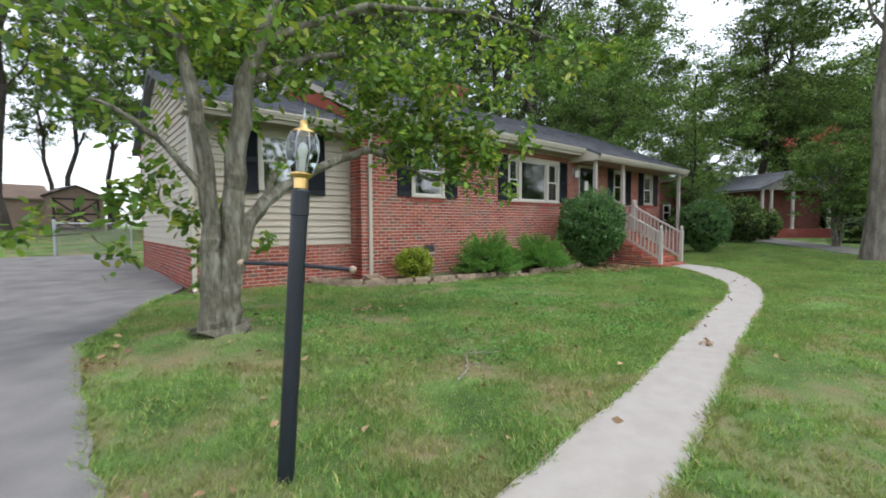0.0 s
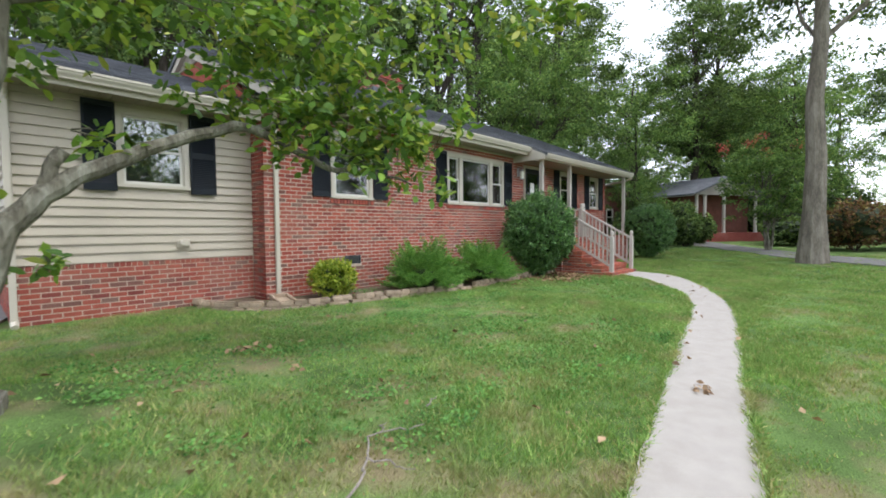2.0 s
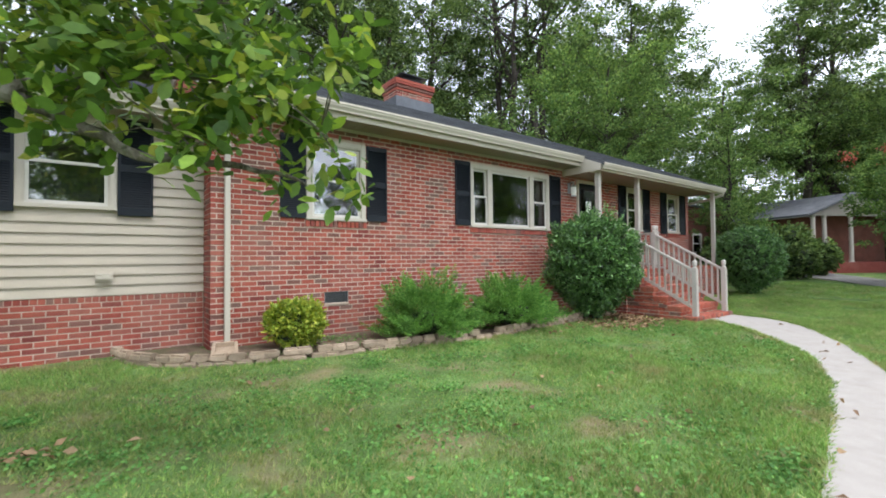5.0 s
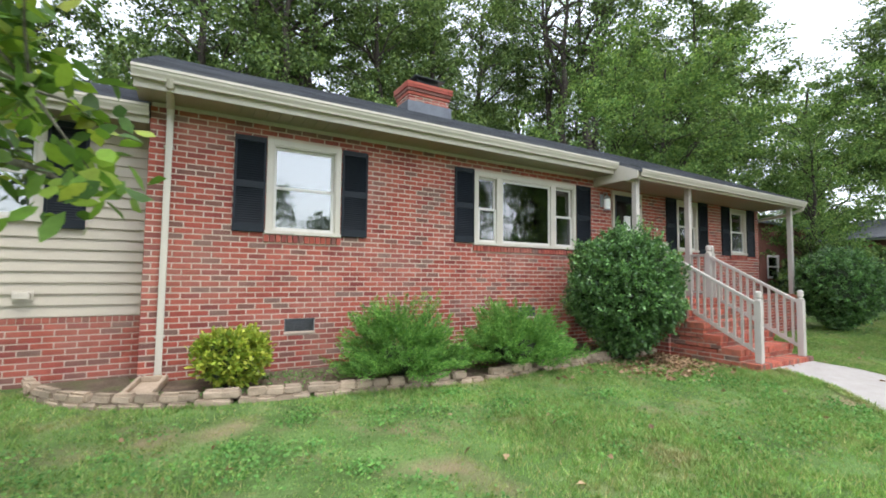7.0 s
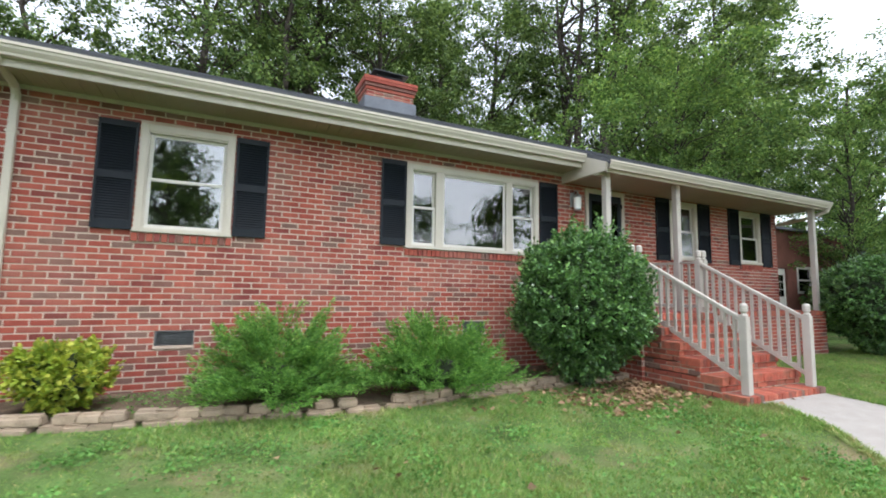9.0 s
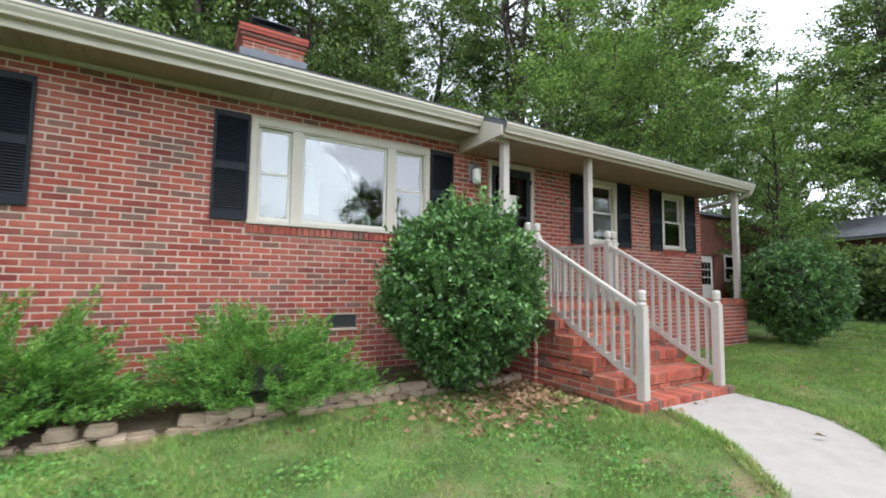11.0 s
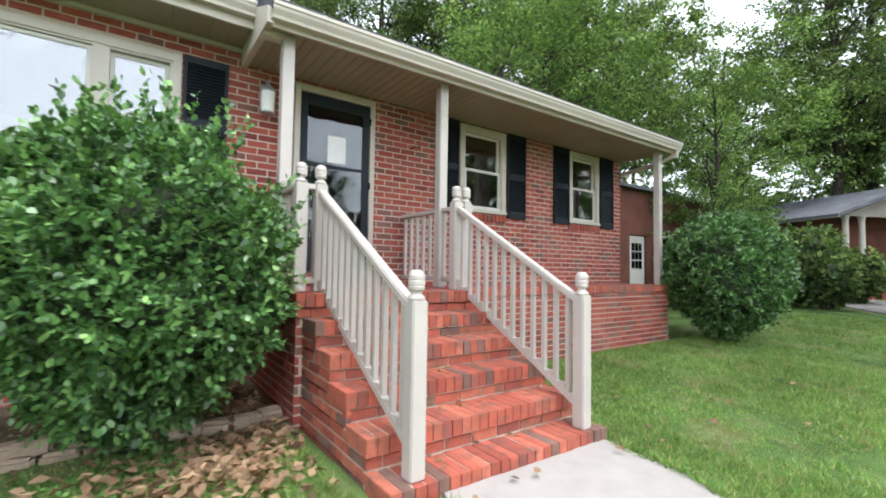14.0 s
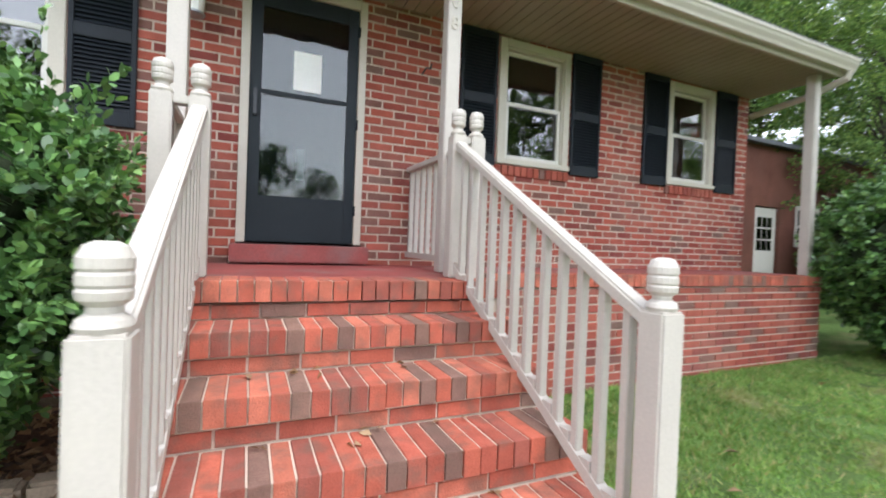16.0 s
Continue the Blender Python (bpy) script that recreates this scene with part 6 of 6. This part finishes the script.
def brick_parts(rects_list, y, parent, mat):
    """Each brick a part of its own, sharing one shape."""
    me = None
    for q in rects_list:
        if me is None:
            o = brick_shape("brick", 1.0, 0.03, COURSE - 0.0138, mat, parent)
            me = o.data
        else:
            o = new("brick", me)
            o.parent = parent
        o.matrix_basis = pose(q[0], y + pr.uniform(-0.003, 0.001), q[2]) @ Matrix.Diagonal((q[1] - q[0], 1, (q[3] - q[2]) / (COURSE - 0.0138), 1))


pr = random.Random(3)
SILLS = [(w[0] - 0.02, w[1] + 0.02, w[2] - 0.105, w[2]) for w in (W1, PW, W2, W3)]
rects = lay(HX0, HX1, -0.12, 3.24, HOLES + SILLS)
full = PITCH - 0.0138
near = [q for q in rects if 11.0 < q[0] < 14.2 and abs(q[1] - q[0] - full) < 0.002 and q[2] > 0.9][:298]
chosen = set(near)
shape = None
pr = random.Random(3)
for q in near:
    if shape is None:
        o = brick_shape("brick", full, 0.03, q[3] - q[2], M_BRICK, wall_front)
        shape = o.data
    else:
        o = new("brick", shape)
        o.parent = wall_front
    o.matrix_basis = pose(q[0], HY + pr.uniform(-0.003, 0.001), q[2] + pr.uniform(-0.001, 0.001), 0, pr.uniform(-0.4, 0.4), 0)
brick_mass([q for q in rects if q not in chosen], front(HY), "brickwork", wall_front, M_BRICK, 1)
shape = None
for (x0, x1, z0, z1) in SILLS:
    k = int((x1 - x0) / 0.0705)
    w = (x1 - x0) / k
    for i in range(k):
        if shape is None:
            o = brick_shape("sill_brick", 0.0605, 0.09, 0.094, M_BRICK, wall_front)
            shape = o.data
        else:
            o = new("sill_brick", shape)
            o.parent = wall_front
        o.matrix_basis = pose(x0 + i * w + 0.005, HY - 0.022 + pr.uniform(-0.002, 0.002), z0 + 0.002, pr.uniform(-2, 0), 0, 0)

corner_wall = tagged(part("wall_return", boxes((HX0 + 0.007, HX0 + 0.2, HY + 0.03, GY + 0.15, -0.3, 3.34)), M_MORTAR), "red brick return at the house corner", "wall", kind="structure")
brick_mass(lay(HY + 0.03, GY + 0.06, -0.12, 3.3), west(HX0), "brickwork", corner_wall, M_BRICK, 2)
brick_parts(lay(GX0, GX1 - 0.01, -0.12, 0.715), GY, wall_wing_base, M_BRICK)
brick_parts([(GX0 + 0.0705 * k + 0.004, GX0 + 0.0705 * (k + 1) - 0.006, 0.722, 0.785) for k in range(43)], GY - 0.002, wall_wing_base, M_BRICK)
brick_mass(lay(GY + 0.03, 14.8, -0.12, 0.785), west(GX0), "brickwork", wall_wing_base, M_BRICK, 5)

# chimney bricks
for k in range(3):
    z = 5.30 + k * 0.072
    g = 0.0
    rr = lay(8.72, 9.78, z, z + 0.062)
    brick_mass(rr, front(11.1), "brickwork", chimney, M_BRICK, 10 + k)
    brick_mass(lay(11.1, 11.75, z, z + 0.062), west(8.72), "brickwork", chimney, M_BRICK, 20 + k)
    brick_mass(lay(11.1, 11.75, z, z + 0.062), east(9.78), "brickwork", chimney, M_BRICK, 30 + k)
for k in range(4):
    z = 5.46 + k * 0.072
    g = (0.02, 0.045, 0.07, 0.07)[k]
    part("corbel", boxes((8.72 - g, 9.78 + g, 11.1 - g, 11.75 + g, z, z + 0.066), bevel=0.004), M_BRICK, chimney)
part("crown", boxes((8.7, 9.8, 11.08, 11.77, 5.745, 5.765)), M_MORTAR, chimney)

# porch and steps
brick_mass(lay(6.765, 8.2, -0.12, PZ - 0.115), west(11.608), "brickwork", porch, M_BRICK, 41)
brick_mass(lay(11.608, 11.72, -0.12, PZ - 0.115), front(6.765), "brickwork", porch, M_BRICK, 45)
brick_parts(lay(13.42, PX1, 0.02, PZ - 0.115), 7.278, porch, M_BRICK)
brick_mass(lay(7.285, 8.2, -0.12, PZ - 0.115), east(PX1), "brickwork", porch, M_BRICK, 43)
brick_mass(lay(6.765, 7.285, -0.12, PZ - 0.115), east(13.422), "brickwork", porch, M_BRICK, 44)
shape = None


def rowlock(x, y, top, deep, parent, name="tread_brick"):
    global shape
    if shape is None:
        bm = bmesh.new()
        box(bm, 0.002, 0.0655, 0, 1, -0.097, 0)
        bmesh.ops.bevel(bm, geom=[e for e in bm.edges if abs(e.verts[0].co.z) < 1e-6 or abs(e.verts[1].co.z) < 1e-6], offset=0.004, segments=1, affect="EDGES")
        o = part(name, bm, M_TREAD, parent)
        shape = o.data
    else:
        o = new(name, shape)
        o.parent = parent
    o.matrix_basis = pose(x, y, top + pr.uniform(-0.003, 0.002), pr.uniform(-0.3, 0.3), pr.uniform(-0.8, 0.8), pr.uniform(-0.3, 0.3)) @ Matrix.Diagonal((1, deep, 1, 1))


def tread(k, x0, x1, y, top, deep, parent):
    n = round((x1 - x0) / 0.0706)
    w = (x1 - x0) / n
    for i in range(n):
        rowlock(x0 + i * w, y + pr.uniform(-0.005, 0.003), top, deep, parent)


stretch_shape = None
for k in range(6):
    top, y = 0.0825 + k * RISE, S0 + RUN * k
    par = steps if k < 5 else porch
    tread(k, 11.65 if k < 5 else 11.595, 13.335 if k < 5 else 13.43, y - 0.014, top, RUN + (0.01 if k < 5 else -0.04), par)
    if k < 5:
        part("mortar_bed", boxes((11.66, 13.325, y, y + RUN + 0.03, top - 0.1, top - 0.006)), M_MORTAR, steps)
    x0 = 11.66 if k < 5 else 11.605
    x = x0 - (0.1 if k % 2 else 0)
    while x < 13.32:
        a, b = max(x, x0), min(x + 0.195, 13.325)
        if b - a > 0.05:
            if stretch_shape is None:
                o = brick_shape("riser_brick", 1.0, 0.06, 0.06, M_TREAD, par)
                stretch_shape = o.data
            else:
                o = new("riser_brick", stretch_shape)
                o.parent = par
            o.matrix_basis = pose(a, y + 0.004, top - 0.171) @ Matrix.Diagonal((b - a, 1, 1, 1))
        x += 0.2053
part("mortar_bed", boxes((11.61, 13.42, 6.76, 6.99, PZ - 0.1, PZ - 0.006)), M_MORTAR, porch)


def stair_start(v):
    k = max(0, math.ceil((v - (0.0825 - 0.100)) / RISE))
    return S0 + RUN * k


side = lay(S0, 6.765, -0.125, 0.86, start=stair_start)
brick_mass(side, west(11.66), "brickwork", steps, M_TREAD, 51)
brick_mass(side, east(13.325), "brickwork", steps, M_TREAD, 52)
n = 61
for i in range(n):
    x = 13.44 + i * (PX1 - 13.44) / n
    rowlock(x, 7.262, PZ, 0.2, porch)
for i in range(19):
    o = new("tread_brick", shape)
    o.parent = porch
    o.matrix_basis = pose(11.595, 6.98 + (i + 1) * 0.0642, PZ, 0, 0, -90) @ Matrix.Diagonal((0.97, 0.2, 1, 1))
